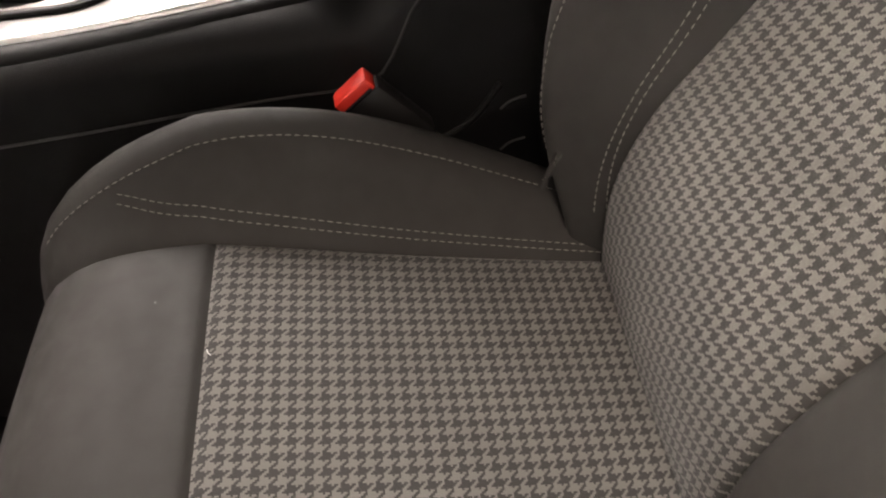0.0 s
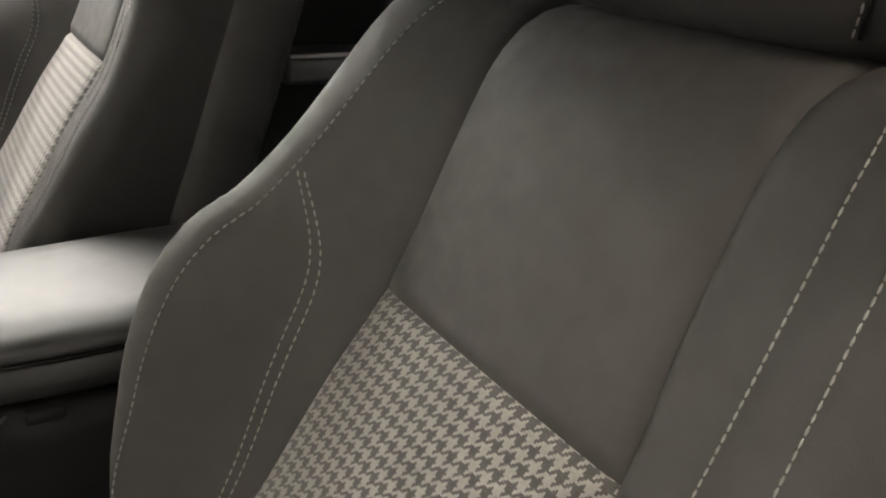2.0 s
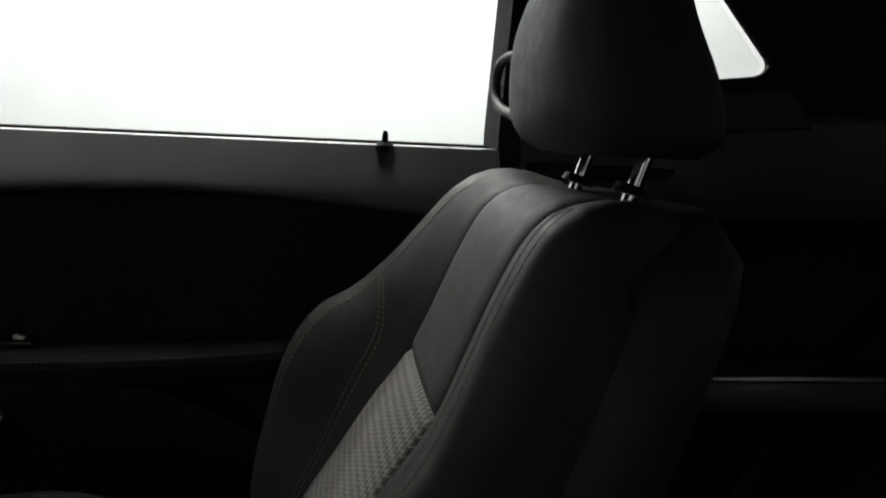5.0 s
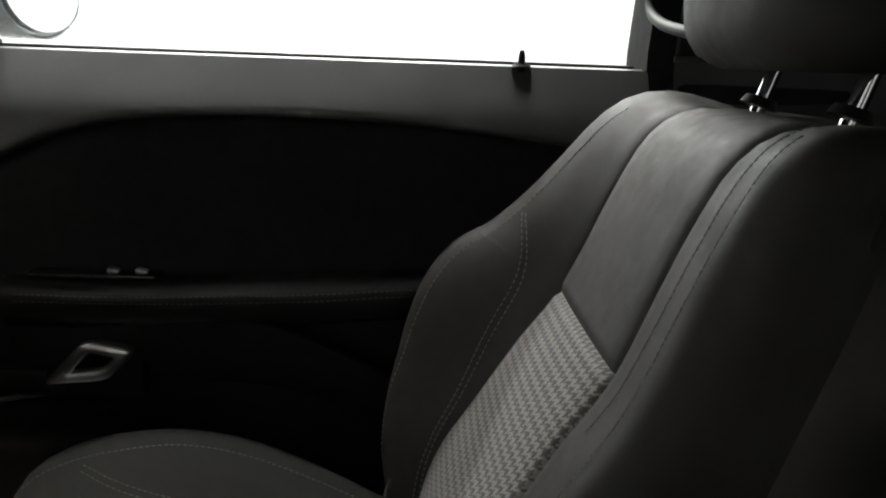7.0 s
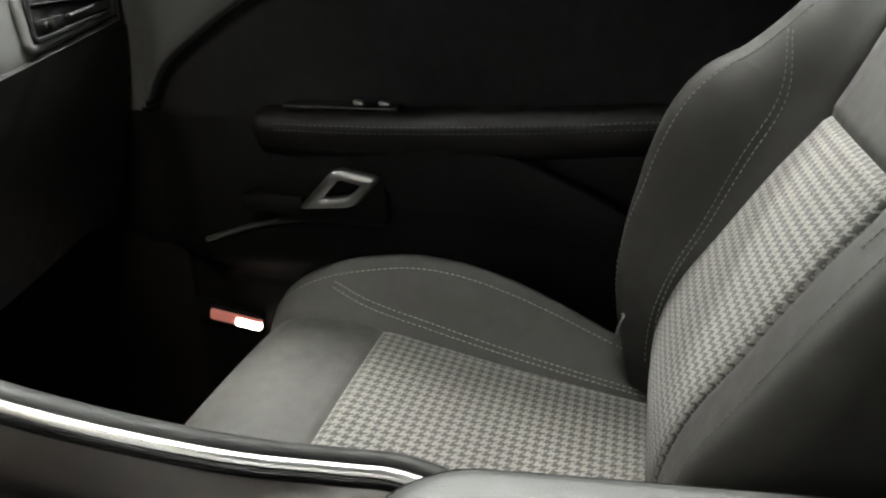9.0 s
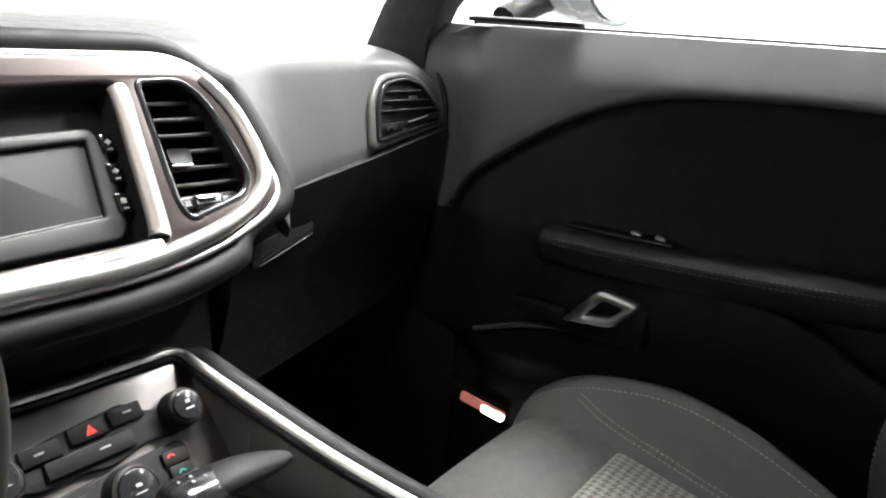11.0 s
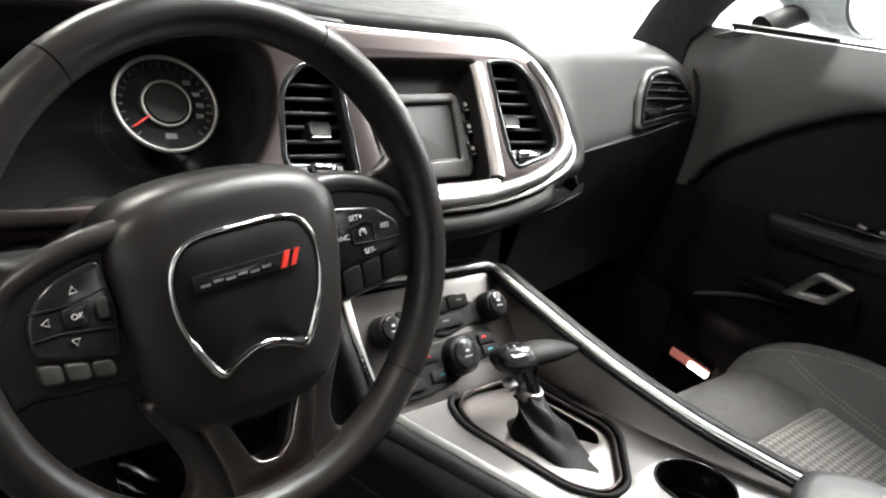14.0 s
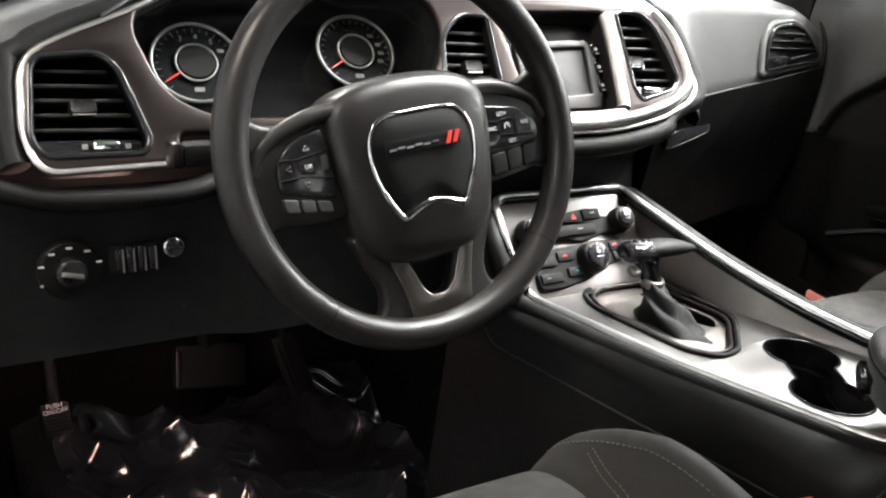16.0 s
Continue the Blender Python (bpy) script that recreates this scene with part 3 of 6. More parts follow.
mirror = thing("side_mirror", "grey exterior side mirror outside the passenger window", "mirror")
part("housing", loft([[(0.86 + 0.14 * u + 0.10 * math.cos(t) * 1.25, 0.80 + w, 0.955 + 0.065 * math.sin(t) * k) for t in [2 * math.pi * i / 28 for i in range(28)]]
                      for u, w, k in ((0.5, -0.045, 0.93), (0.5, -0.05, 1.0), (0.5, 0.0, 1.0), (0.5, 0.06, 0.75), (0.5, 0.08, 0.4))]), "body", mirror)
part("mirror_glass", loft([[(0.93 + 0.115 * math.cos(t), w, 0.955 + 0.055 * math.sin(t)) for t in [2 * math.pi * i / 28 for i in range(28)]] for w in (0.748, 0.752)]), "chrome", mirror, "bright mirror glass")
part("stem", tube([(0.765, 0.86, 0.885), (0.80, 0.85, 0.905), (0.86, 0.83, 0.93)], [0.025, 0.02, 0.02]), "hard", mirror)


# ---------- seats ----------
def padded(profile, sign, width, rise, core, top_s, side, deep, near):
    """An upholstered pad: a centre profile (y, z) swept across x, with bolsters. Returns the meshes by kind and a surface function."""
    line = smooth_path([(0, a, b) for a, b in profile], 14)
    acc = [0.0]
    for a, b in zip(line, line[1:]):
        acc.append(acc[-1] + (b - a).length)
    total = acc[-1]

    def centre(s):
        s = min(max(s, 0), total - 1e-6)
        k = max(i for i in range(len(acc)) if acc[i] <= s)
        k = min(k, len(line) - 2)
        t = (s - acc[k]) / (acc[k + 1] - acc[k])
        a, b = line[max(k - 1, 0)], line[min(k + 2, len(line) - 1)]
        d = (b - a).normalized()
        n = Vector((0, -d.z, d.y)) * sign
        return line[k].lerp(line[k + 1], t), n

    def edge(s, flat):
        """Where the bolster begins to turn over its side, and the radius; the full side draws in towards its foot."""
        w, c = curve_at(width, s), curve_at(core, s)
        turn = 0.026 if flat else 0.05
        w -= 0.044 if flat else (curve_at([(0, 0.035), (0.10, 0.028), (0.18, 0.013), (0.28, 0.0), (1, 0.0)], s) if sign < 0 else 0.0)
        return max(w - turn, c + 0.012), turn

    def offset(s, x):
        h, c = curve_at(rise, s), curve_at(core, s)
        e, turn = edge(s, x < 0)
        ax = abs(x)
        if x < 0:
            h *= curve_at(near, s)
        if ax <= e:
            off = h * step((ax - c) / (e - c)) ** 0.9 + 0.003 * (1 - min(ax / c, 1) ** 2)
        else:
            a = math.asin(min((ax - e) / turn, 1.0))
            off = h - (h + side) * (1 - math.cos(a))
        off -= 0.006 * math.exp(-((ax - c) / 0.0042) ** 2)
        if ax < c:
            off -= 0.004 * math.exp(-((s - top_s) / 0.0045) ** 2)
        return off

    def surf(s, x, lift=0.0):
        p, n = centre(s)
        q = p + n * (offset(s, x) + lift)
        return Vector((x, q.y, q.z))

    rows = sorted({round(total * i / 40, 5) for i in range(41)} | {top_s - 0.008, top_s - 0.004, top_s, top_s + 0.004, top_s + 0.008})
    rows = [s for i, s in enumerate(rows) if i == 0 or s - rows[i - 1] > 0.0015 or s == top_s]

    def half_columns(s, flat):
        c = curve_at(core, s)
        e, turn = edge(s, flat)
        half = [0, c * 0.25, c * 0.5, c * 0.75, c - 0.008, c - 0.004, c, c + 0.004, c + 0.008]
        half += [c + 0.008 + (e - c - 0.008) * i / 7 for i in range(1, 8)]
        half += [e + turn * math.sin(a * math.pi / 16) for a in range(1, 9)]
        return half

    def columns(s):
        return [-x for x in reversed(half_columns(s, True)[1:])] + half_columns(s, False)

    nc = len(columns(0))
    core_cols = range(nc // 2 - 6, nc // 2 + 6)
    kinds = {}

    def get(k):
        if k not in kinds:
            kinds[k] = bmesh.new()
            kinds[k].loops.layers.uv.new("UVMap")
        return kinds[k]

    pts = [[surf(s, x) for x in columns(s)] for s in rows]
    uvs = [[(x, s) for x in columns(s)] for s in rows]
    for i, s in enumerate(rows):
        p, n = centre(s)
        for k, x in ((0, -1), (-1, 1)):
            q = p - n * (deep - (0.06 * step((s - 0.46) / 0.16) if sign < 0 else 0.0))
            w = sum(edge(s, x < 0)) - 0.003
            e = Vector((x * w, q.y, q.z))
            pts[i].insert(0, e) if k == 0 else pts[i].append(e)
    made = {}
    for i in range(len(rows) - 1):
        for k in range(nc + 1):
            col = k - 1
            if 0 <= col < nc - 1 and col in core_cols:
                kind = "insert" if (rows[i + 1] <= top_s + 1e-6) else "panel"
            else:
                kind = "bolster"
            bm = get(kind)
            f = []
            for a, b in ((i, k), (i, k + 1), (i + 1, k + 1), (i + 1, k)):
                key = (kind, a, b)
                if key not in made:
                    made[key] = bm.verts.new(pts[a][b])
                f.append(made[key])
            face = bm.faces.new(f)
            if kind == "insert":
                for lp, (a, b) in zip(face.loops, ((i, col), (i, col + 1), (i + 1, col + 1), (i + 1, col))):
                    lp[bm.loops.layers.uv.active].uv = uvs[a][b]
    return kinds, surf, total


def build_seat(name, label):
    seat = thing(name, label, "car seat", "front seats")
    # backrest
    ks, surf, total = padded(
        [(0.203, 0.27), (0.211, 0.335), (0.213, 0.424), (0.195, 0.488), (0.161, 0.545), (0.120, 0.612), (0.081, 0.67), (0.040, 0.765), (0.014, 0.816), (-0.012, 0.840), (-0.045, 0.848), (-0.09, 0.842)], -1,
        [(0, 0.20), (0.12, 0.225), (0.24, 0.25), (0.38, 0.256), (0.48, 0.254), (0.58, 0.250), (0.64, 0.244), (0.70, 0.228), (0.76, 0.20)],
        [(0, 0.012), (0.10, 0.024), (0.20, 0.054), (0.29, 0.086), (0.36, 0.099), (0.41, 0.091), (0.46, 0.070), (0.52, 0.045), (0.58, 0.028), (0.64, 0.016), (0.70, 0.008), (0.76, 0.002)],
        [(0, 0.123), (0.20, 0.121), (0.43, 0.112), (0.50, 0.107), (0.62, 0.105), (0.76, 0.108)], 0.4335, 0.03, 0.13, [(0, 0.03), (0.30, 0.03), (0.42, 0.06), (0.58, 0.25), (0.76, 0.8)])
    part("insert", ks["insert"], "tooth", seat, "houndstooth cloth backrest insert", angle=70)
    part("upper_panel", ks["panel"], "cloth", seat, "charcoal upper backrest panel", angle=70)
    cover = part("bolster", ks["bolster"], "cloth", seat, "charcoal backrest bolsters", angle=70)
    shell_rows = []
    for i in range(19):
        z = 0.24 + 0.605 * i / 18
        w = curve_at([(0.24, 0.19), (0.45, 0.235), (0.62, 0.24), (0.74, 0.234), (0.80, 0.224), (0.83, 0.207), (0.845, 0.175)], z)
        y = curve_at([(0.24, 0.13), (0.45, 0.06), (0.62, 0.0), (0.78, -0.055), (0.85, -0.075)], z)
        top = curve_at([(0.24, 1.0), (0.78, 1.0), (0.82, 0.85), (0.845, 0.5)], z)
        ring = []
        for k in range(32):
            a = 2 * math.pi * k / 32
            c, q = math.cos(a), math.sin(a)
            ring.append((w * (1.0 if c > 0 else 0.92) * math.copysign(abs(c) ** 0.5, c), y - 0.03 + 0.062 * top * math.copysign(abs(q) ** 0.6, q), z))
        shell_rows.append(ring)
    part("back_shell", loft(shell_rows), "cloth", seat, angle=60)
    edge = [0.10 + 0.52 * i / 60 for i in range(61)]
    part("stitching", stitches([surf(s, curve_at([(0.1, 0.166), (0.22, 0.184), (0.36, 0.188), (0.48, 0.184), (0.58, 0.176), (0.64, 0.160)], s), 0.0006) for s in edge]), "thread", cover, "pale edge stitching")
    for k in (0, 0.0048):
        arc = [0.12 + 0.365 * i / 50 for i in range(51)]
        part("stitching", stitches([surf(s, curve_at([(0.12, 0.124), (0.25, 0.130), (0.33, 0.135), (0.39, 0.139), (0.43, 0.147), (0.46, 0.161), (0.485, 0.180)], s) + k, 0.0006) for s in arc]), "thread", cover)
    # the flat side: two welted seams with bold stitches on their outer lip
    for x0, s0, s1 in ((0.146, 0.395, 0.655), (0.174, 0.09, 0.635)):
        run = [s0 + (s1 - s0) * i / 60 for i in range(61)]
        bend = [(s0, x0 - 0.004), (s0 + 0.05, x0), (s1 - 0.06, x0), (s1, x0 - 0.012)]
        part("stitching", stitches([surf(s, -curve_at(bend, s) - 0.0036, 0.0013) for s in run], 0.0006, 0.0040, 0.0012), "thread", cover, "bold white stitching")
    # cushion
    kc, csurf, ctotal = padded(
        [(0.09, 0.335), (0.19, 0.345), (0.35, 0.370), (0.515, 0.402), (0.585, 0.410), (0.630, 0.400), (0.656, 0.373), (0.668, 0.325), (0.666, 0.22)], 1,
        [(0, 0.208), (0.15, 0.236), (0.30, 0.252), (0.42, 0.250), (0.50, 0.244), (0.57, 0.230), (0.64, 0.212), (0.75, 0.205)],
        [(0, 0.0), (0.10, 0.012), (0.18, 0.034), (0.26, 0.055), (0.34, 0.067), (0.41, 0.065), (0.48, 0.047), (0.54, 0.027), (0.60, 0.011), (0.75, 0.002)],
        [(0, 0.113), (0.42, 0.130), (0.60, 0.135), (0.75, 0.135)], 0.425, 0.06, 0.11, [(0, 0.36), (0.75, 0.36)])
    part("seat_insert", kc["insert"], "tooth", seat, "houndstooth cloth cushion insert", angle=70)
    part("front_panel", kc["panel"], "cloth", seat, "smooth charcoal cushion front", angle=70)
    ccover = part("seat_bolster", kc["bolster"], "cloth", seat, "charcoal cushion bolsters", angle=70)
    for side in (1, -1):
        run = [(0.11 + 0.45 * i / 60) for i in range(61)]
        part("stitching", stitches([csurf(s, side * (0.88 if side < 0 else 1.0) * curve_at([(0.11, 0.168), (0.3, 0.184), (0.42, 0.182), (0.56, 0.165)], s), 0.0006) for s in run]), "thread", ccover)
        for k in (0, 0.0055):
            run = [(0.10 + 0.40 * i / 60) for i in range(61)]
            part("stitching", stitches([csurf(s, side * (curve_at([(0.1, 0.122), (0.38, 0.140), (0.43, 0.144), (0.47, 0.151), (0.5, 0.162)], s) + k), 0.0006) for s in run]), "thread", ccover)
    part("seat_pan", box(0.42, 0.48, 0.16, pose(0, 0.38, 0.22), 0.03), "hard", seat)
    for side in (1, -1):
        part("rail", box(0.04, 0.56, 0.14, pose(side * 0.18, 0.36, 0.07), 0.008), "hard", seat)
        part("side_cover", box(0.035, 0.40, 0.10, pose(side * 0.228, 0.34, 0.26, 5), 0.015), "hard", seat)
        part("hinge_pin", tube(smooth_path([(side * 0.166, 0.252, 0.386), (side * 0.161, 0.249, 0.404), (side * 0.153, 0.244, 0.433)]), [0.0032] * 17, n=8), "chrome", seat)
    # head restraint
    head = []
    for v in range(0, 21):
        t = v / 20
        z = 0.884 + 0.232 * t
        k = 1.0
        if t < 0.16:
            k = 0.70 + 0.30 * math.sqrt(1 - (1 - t / 0.16) ** 2)
        elif t > 0.80:
            k = 0.55 + 0.45 * math.sqrt(1 - ((t - 0.80) / 0.20) ** 2)
        w = curve_at([(0, 0.126), (0.2, 0.133), (0.5, 0.124), (1.0, 0.100)], t) * (0.5 + 0.5 * k)
        yf = curve_at([(0, -0.012), (0.2, -0.003), (0.45, -0.004), (0.65, -0.018), (1.0, -0.050)], t)
        yb = curve_at([(0, -0.172), (0.25, -0.156), (0.55, -0.126), (1.0, -0.104)], t)
        mid, hd = (yf + yb) / 2, (yf - yb) / 2 * k
        head.append([(w * math.copysign(abs(math.cos(a)) ** 0.55, math.cos(a)), mid + hd * math.copysign(abs(math.sin(a)) ** 0.62, math.sin(a)), z)
                     for a in [2 * math.pi * i / 40 for i in range(40)]])
    HEAD.extend(head)
    part("head_restraint", loft(head), "cloth", seat, "rounded charcoal head restraint", angle=60)
    for side in (1, -1):
        part("post", tube([(side * 0.079, -0.077, 0.83), (side * 0.079, -0.108, 0.93)], 0.0068, n=16), "chrome", seat, "chrome head restraint post")
        part("post_sleeve", disc(0.017, 0.014, 0.008, pose(side * 0.079, -0.084, 0.856, 17), 24), "hard", seat)
    return seat


HEAD = []
p_seat = build_seat("passenger_seat", "charcoal cloth sports seat with grey houndstooth inserts beside the door")
p_seat.location = (0.390, 0, 0)
d_seat = copy_thing(p_seat, Matrix.Translation((-0.342, -0.074, -0.057)))
d_seat.name = "driver_seat"
for ob in d_seat.children:
    if ob.name.startswith("head_restraint"):
        ob.location.z -= 0.037
        run = [Vector(ring[15]) + Vector((-0.0005, 0.0008, 0)) for ring in HEAD[1:-1]]
        part("stitching", stitches(run, 0.0007), "thread", ob)
        part("seam", tube([q + Vector((-0.003, -0.0015, 0)) for q in run], 0.0012, n=6), "hard", ob)
for ob in d_seat.children:
    if ob.name.startswith(("seat_bolster", "front_panel")):
        for piece in (ob, *ob.children):
            piece.data = piece.data.copy()
            for v in piece.data.vertices:
                over = max(0.0, v.co.y - 0.52)
                v.co.z -= 0.20 * over
tagged(d_seat, "charcoal cloth sports seat with grey houndstooth inserts behind the wheel")

# stray fibres on the driver's cushion
for x, y, z, turn in ((-0.271, 0.472, 0.3462, 20), (-0.319, 0.432, 0.3452, 35), (-0.226, 0.470, 0.3442, -40)):
    lint = thing("lint_fibre", "tiny white lint fibre on the charcoal seat cushion", "lint", "lint on the cushion", at=(x, y, z))
    lint.rotation_euler.z = radians(turn)
    part("fibre", tube([(-0.0028, 0, 0), (-0.001, 0.0006, 0.0006), (0.001, 0.0003, 0.0004), (0.0028, -0.0006, 0)], 0.00035, n=6), "print_w", lint)

guide = thing("belt_guide_loop", "black plastic seat belt guide loop on the seat shoulder", "belt guide")
part("loop", tube(smooth_path([(0.555, -0.055, 0.986), (0.610, -0.035, 0.990), (0.640, -0.028, 0.980), (0.648, -0.026, 0.960), (0.636, -0.026, 0.940), (0.600, -0.030, 0.926), (0.530, -0.045, 0.914), (0.47, -0.07, 0.900)]), 0.0062), "vinyl", guide)

buckle = thing("seat_belt_buckle", "black seat belt buckle with a red release button by the driver", "seat belt buckle")
bx = pose(-0.100, 0.296, 0.357, -41, 0, 4)
part("housing", box(0.023, 0.044, 0.072, bx, 0.006), "slat", buckle)
part("tongue_slot", box(0.006, 0.030, 0.003, bx @ pose(-0.008, 0.0, 0.0365), 0.0008), "gloss", buckle)
part("release_button", box(0.020, 0.037, 0.014, bx @ pose(0.001, 0.0, 0.040), 0.003), "red", buckle, "bright red release button")
part("sleeve", box(0.018, 0.030, 0.03, bx @ pose(0, 0.0, -0.048), 0.005), "hard", buckle)
part("bellows", join_bm(*[box(0.016, 0.026, 0.0035, bx @ pose(0, 0.002 * i, -0.066 - 0.0055 * i, 4 * i), 0.001) for i in range(6)]), "vinyl", buckle, "ribbed grey boot")
part("stalk", tube([bx @ Vector((0, 0.01, -0.09)), (-0.105, 0.185, 0.26), (-0.11, 0.15, 0.17)], 0.010, squash=0.45), "hard", buckle)


# ---------- dashboard ----------
def dash(x, z, off=0.0):
    """A place on the raked instrument bezel; off is towards the seats."""
    return Vector((x, 0.83 + 0.7 * (z - 0.676) - 0.1 * (x - 0.14) - off * 0.82, z + off * 0.57))


DASH_TURN = Matrix.Rotation(radians(-5.7), 4, "Z") @ Matrix.Rotation(radians(90 - 35), 4, "X")


def dash_pose(x, z, off=0.0, spin=0.0):
    """A frame on the bezel: x across, y up the bezel, z out of it."""
    return Matrix.Translation(dash(x, z, off)) @ DASH_TURN @ Matrix.Rotation(radians(spin), 4, "Z")


board = thing("dashboard", "black soft-touch dashboard with a dark satin bezel and silver edging", "dashboard")
OUT = rounded([(-0.652, 0.64), (-0.646, 0.712), (-0.60, 0.735), (-0.534, 0.760), (-0.45, 0.803), (-0.374, 0.828), (-0.22, 0.828), (-0.06, 0.815), (0.07, 0.815), (0.20, 0.816),
               (0.247, 0.786), (0.260, 0.692), (0.235, 0.672), (0.17, 0.650), (0.08, 0.636), (-0.12, 0.632), (-0.30, 0.640), (-0.502, 0.640), (-0.506, 0.612), (-0.640, 0.606)],
              [0.03, 0.03, 0.03, 0.03, 0.03, 0.04, 0.05, 0.05, 0.05, 0.035, 0.04, 0.02, 0.03, 0.04, 0.05, 0.05, 0.02, 0.008, 0.005, 0.03], 5)
CLUSTER = rounded([(-0.532, 0.745), (-0.515, 0.772), (-0.455, 0.802), (-0.36, 0.812), (-0.20, 0.812), (-0.148, 0.785), (-0.155, 0.735), (-0.20, 0.675), (-0.27, 0.655), (-0.46, 0.655), (-0.51, 0.68)], 0.03, 5)
VENT_C = rounded([(-0.150, 0.752), (-0.115, 0.777), (-0.075, 0.775), (-0.083, 0.672), (-0.155, 0.670), (-0.166, 0.684)], [0.02, 0.015, 0.006, 0.006, 0.01, 0.01], 5)
SCREEN = rounded([(-0.058, 0.782), (0.126, 0.790), (0.108, 0.664), (-0.045, 0.658)], 0.008, 4)
VENT_R = rounded([(0.148, 0.791), (0.196, 0.793), (0.216, 0.772), (0.229, 0.704), (0.213, 0.688), (0.145, 0.673), (0.139, 0.69)], [0.008, 0.014, 0.014, 0.012, 0.01, 0.008, 0.008], 5)
VENT_L = rounded([(-0.637, 0.712), (-0.570, 0.718), (-0.553, 0.704), (-0.532, 0.634), (-0.540, 0.621), (-0.634, 0.619), (-0.647, 0.635)], [0.015, 0.015, 0.01, 0.01, 0.008, 0.01, 0.01], 5)
bezel = part("bezel", plate(OUT, [CLUSTER, VENT_C, SCREEN, VENT_R, VENT_L], 0.018, 0.004, lambda u, v, w: dash(u, v, w + 0.004)), "bezel", board, "dark satin metal bezel")
rim_pts = [dash(a, b, 0.009) for a, b in OUT]
cut_a = max(i for i, p in enumerate(OUT) if p[1] < 0.66 and p[0] > -0.13)
cut_b = min(i for i, p in enumerate(OUT) if i > cut_a and p[1] < 0.625 and p[0] < -0.48)
part("chrome_edge", tube(rim_pts[cut_b:] + rim_pts[:cut_a + 1], 0.0052, squash=0.8), "silver", bezel, "bright silver edging")
rim_soft = [p for i, p in enumerate(OUT[cut_b:] + OUT[:cut_a + 1]) if not (p[0] < -0.47 and p[1] < 0.63)]
part("soft_rim", tube([dash(a * 1.0 + (0.016 if a > 0.24 else (-0.014 if a < -0.64 else 0)), b + (0.014 if b > 0.7 else (-0.014 if b < 0.66 else 0)), -0.004) for a, b in rim_soft], 0.015), "rubber", board)
part("knee_roll", tube(smooth_path([dash(-0.70, 0.606, -0.012), dash(-0.64, 0.590, -0.010), dash(-0.57, 0.587, -0.010), dash(-0.50, 0.592, -0.014), dash(-0.44, 0.612, -0.03)]), 0.013, squash=0.9), "hard", board)
# lower chrome sweep below the screen, and the upright bar right of it
part("sweep_bar", tube(smooth_path([dash(-0.16, 0.641, 0.012), dash(-0.02, 0.642, 0.014), dash(0.08, 0.646, 0.014), dash(0.17, 0.662, 0.014), dash(0.225, 0.684, 0.013), dash(0.247, 0.71, 0.012), dash(0.244, 0.76, 0.011), dash(0.222, 0.795, 0.010)]), 0.0088), "silver", bezel, "bright silver sweep")
part("screen_bar", tube(smooth_path([dash(0.128, 0.786, 0.010), dash(0.126, 0.768, 0.012), dash(0.113, 0.680, 0.012), dash(0.108, 0.664, 0.012)]), 0.0098, squash=0.8), "silver", bezel, "silver bar beside the screen")
part("screen_sill", tube(smooth_path([dash(0.106, 0.658, 0.010), dash(0.03, 0.652, 0.010), dash(-0.06, 0.650, 0.010)]), 0.0098, squash=0.8), "silver", bezel, "silver bar under the screen")
part("screen_bar", tube([dash(-0.064, 0.778, 0.008), dash(-0.052, 0.660, 0.008)], 0.005), "bezel", bezel)


def recess(outline, depth, shrink=0.9):
    cx = sum(p[0] for p in outline) / len(outline)
    cz = sum(p[1] for p in outline) / len(outline)
    rings = [[dash(p[0], p[1], 0.004) for p in outline], [dash(cx + (p[0] - cx) * shrink, cz + (p[1] - cz) * shrink, -depth) for p in outline]]
    bm = loft(rings, cap=False)
    bm.faces.new([v for v in bm.verts][len(outline):])
    return bm


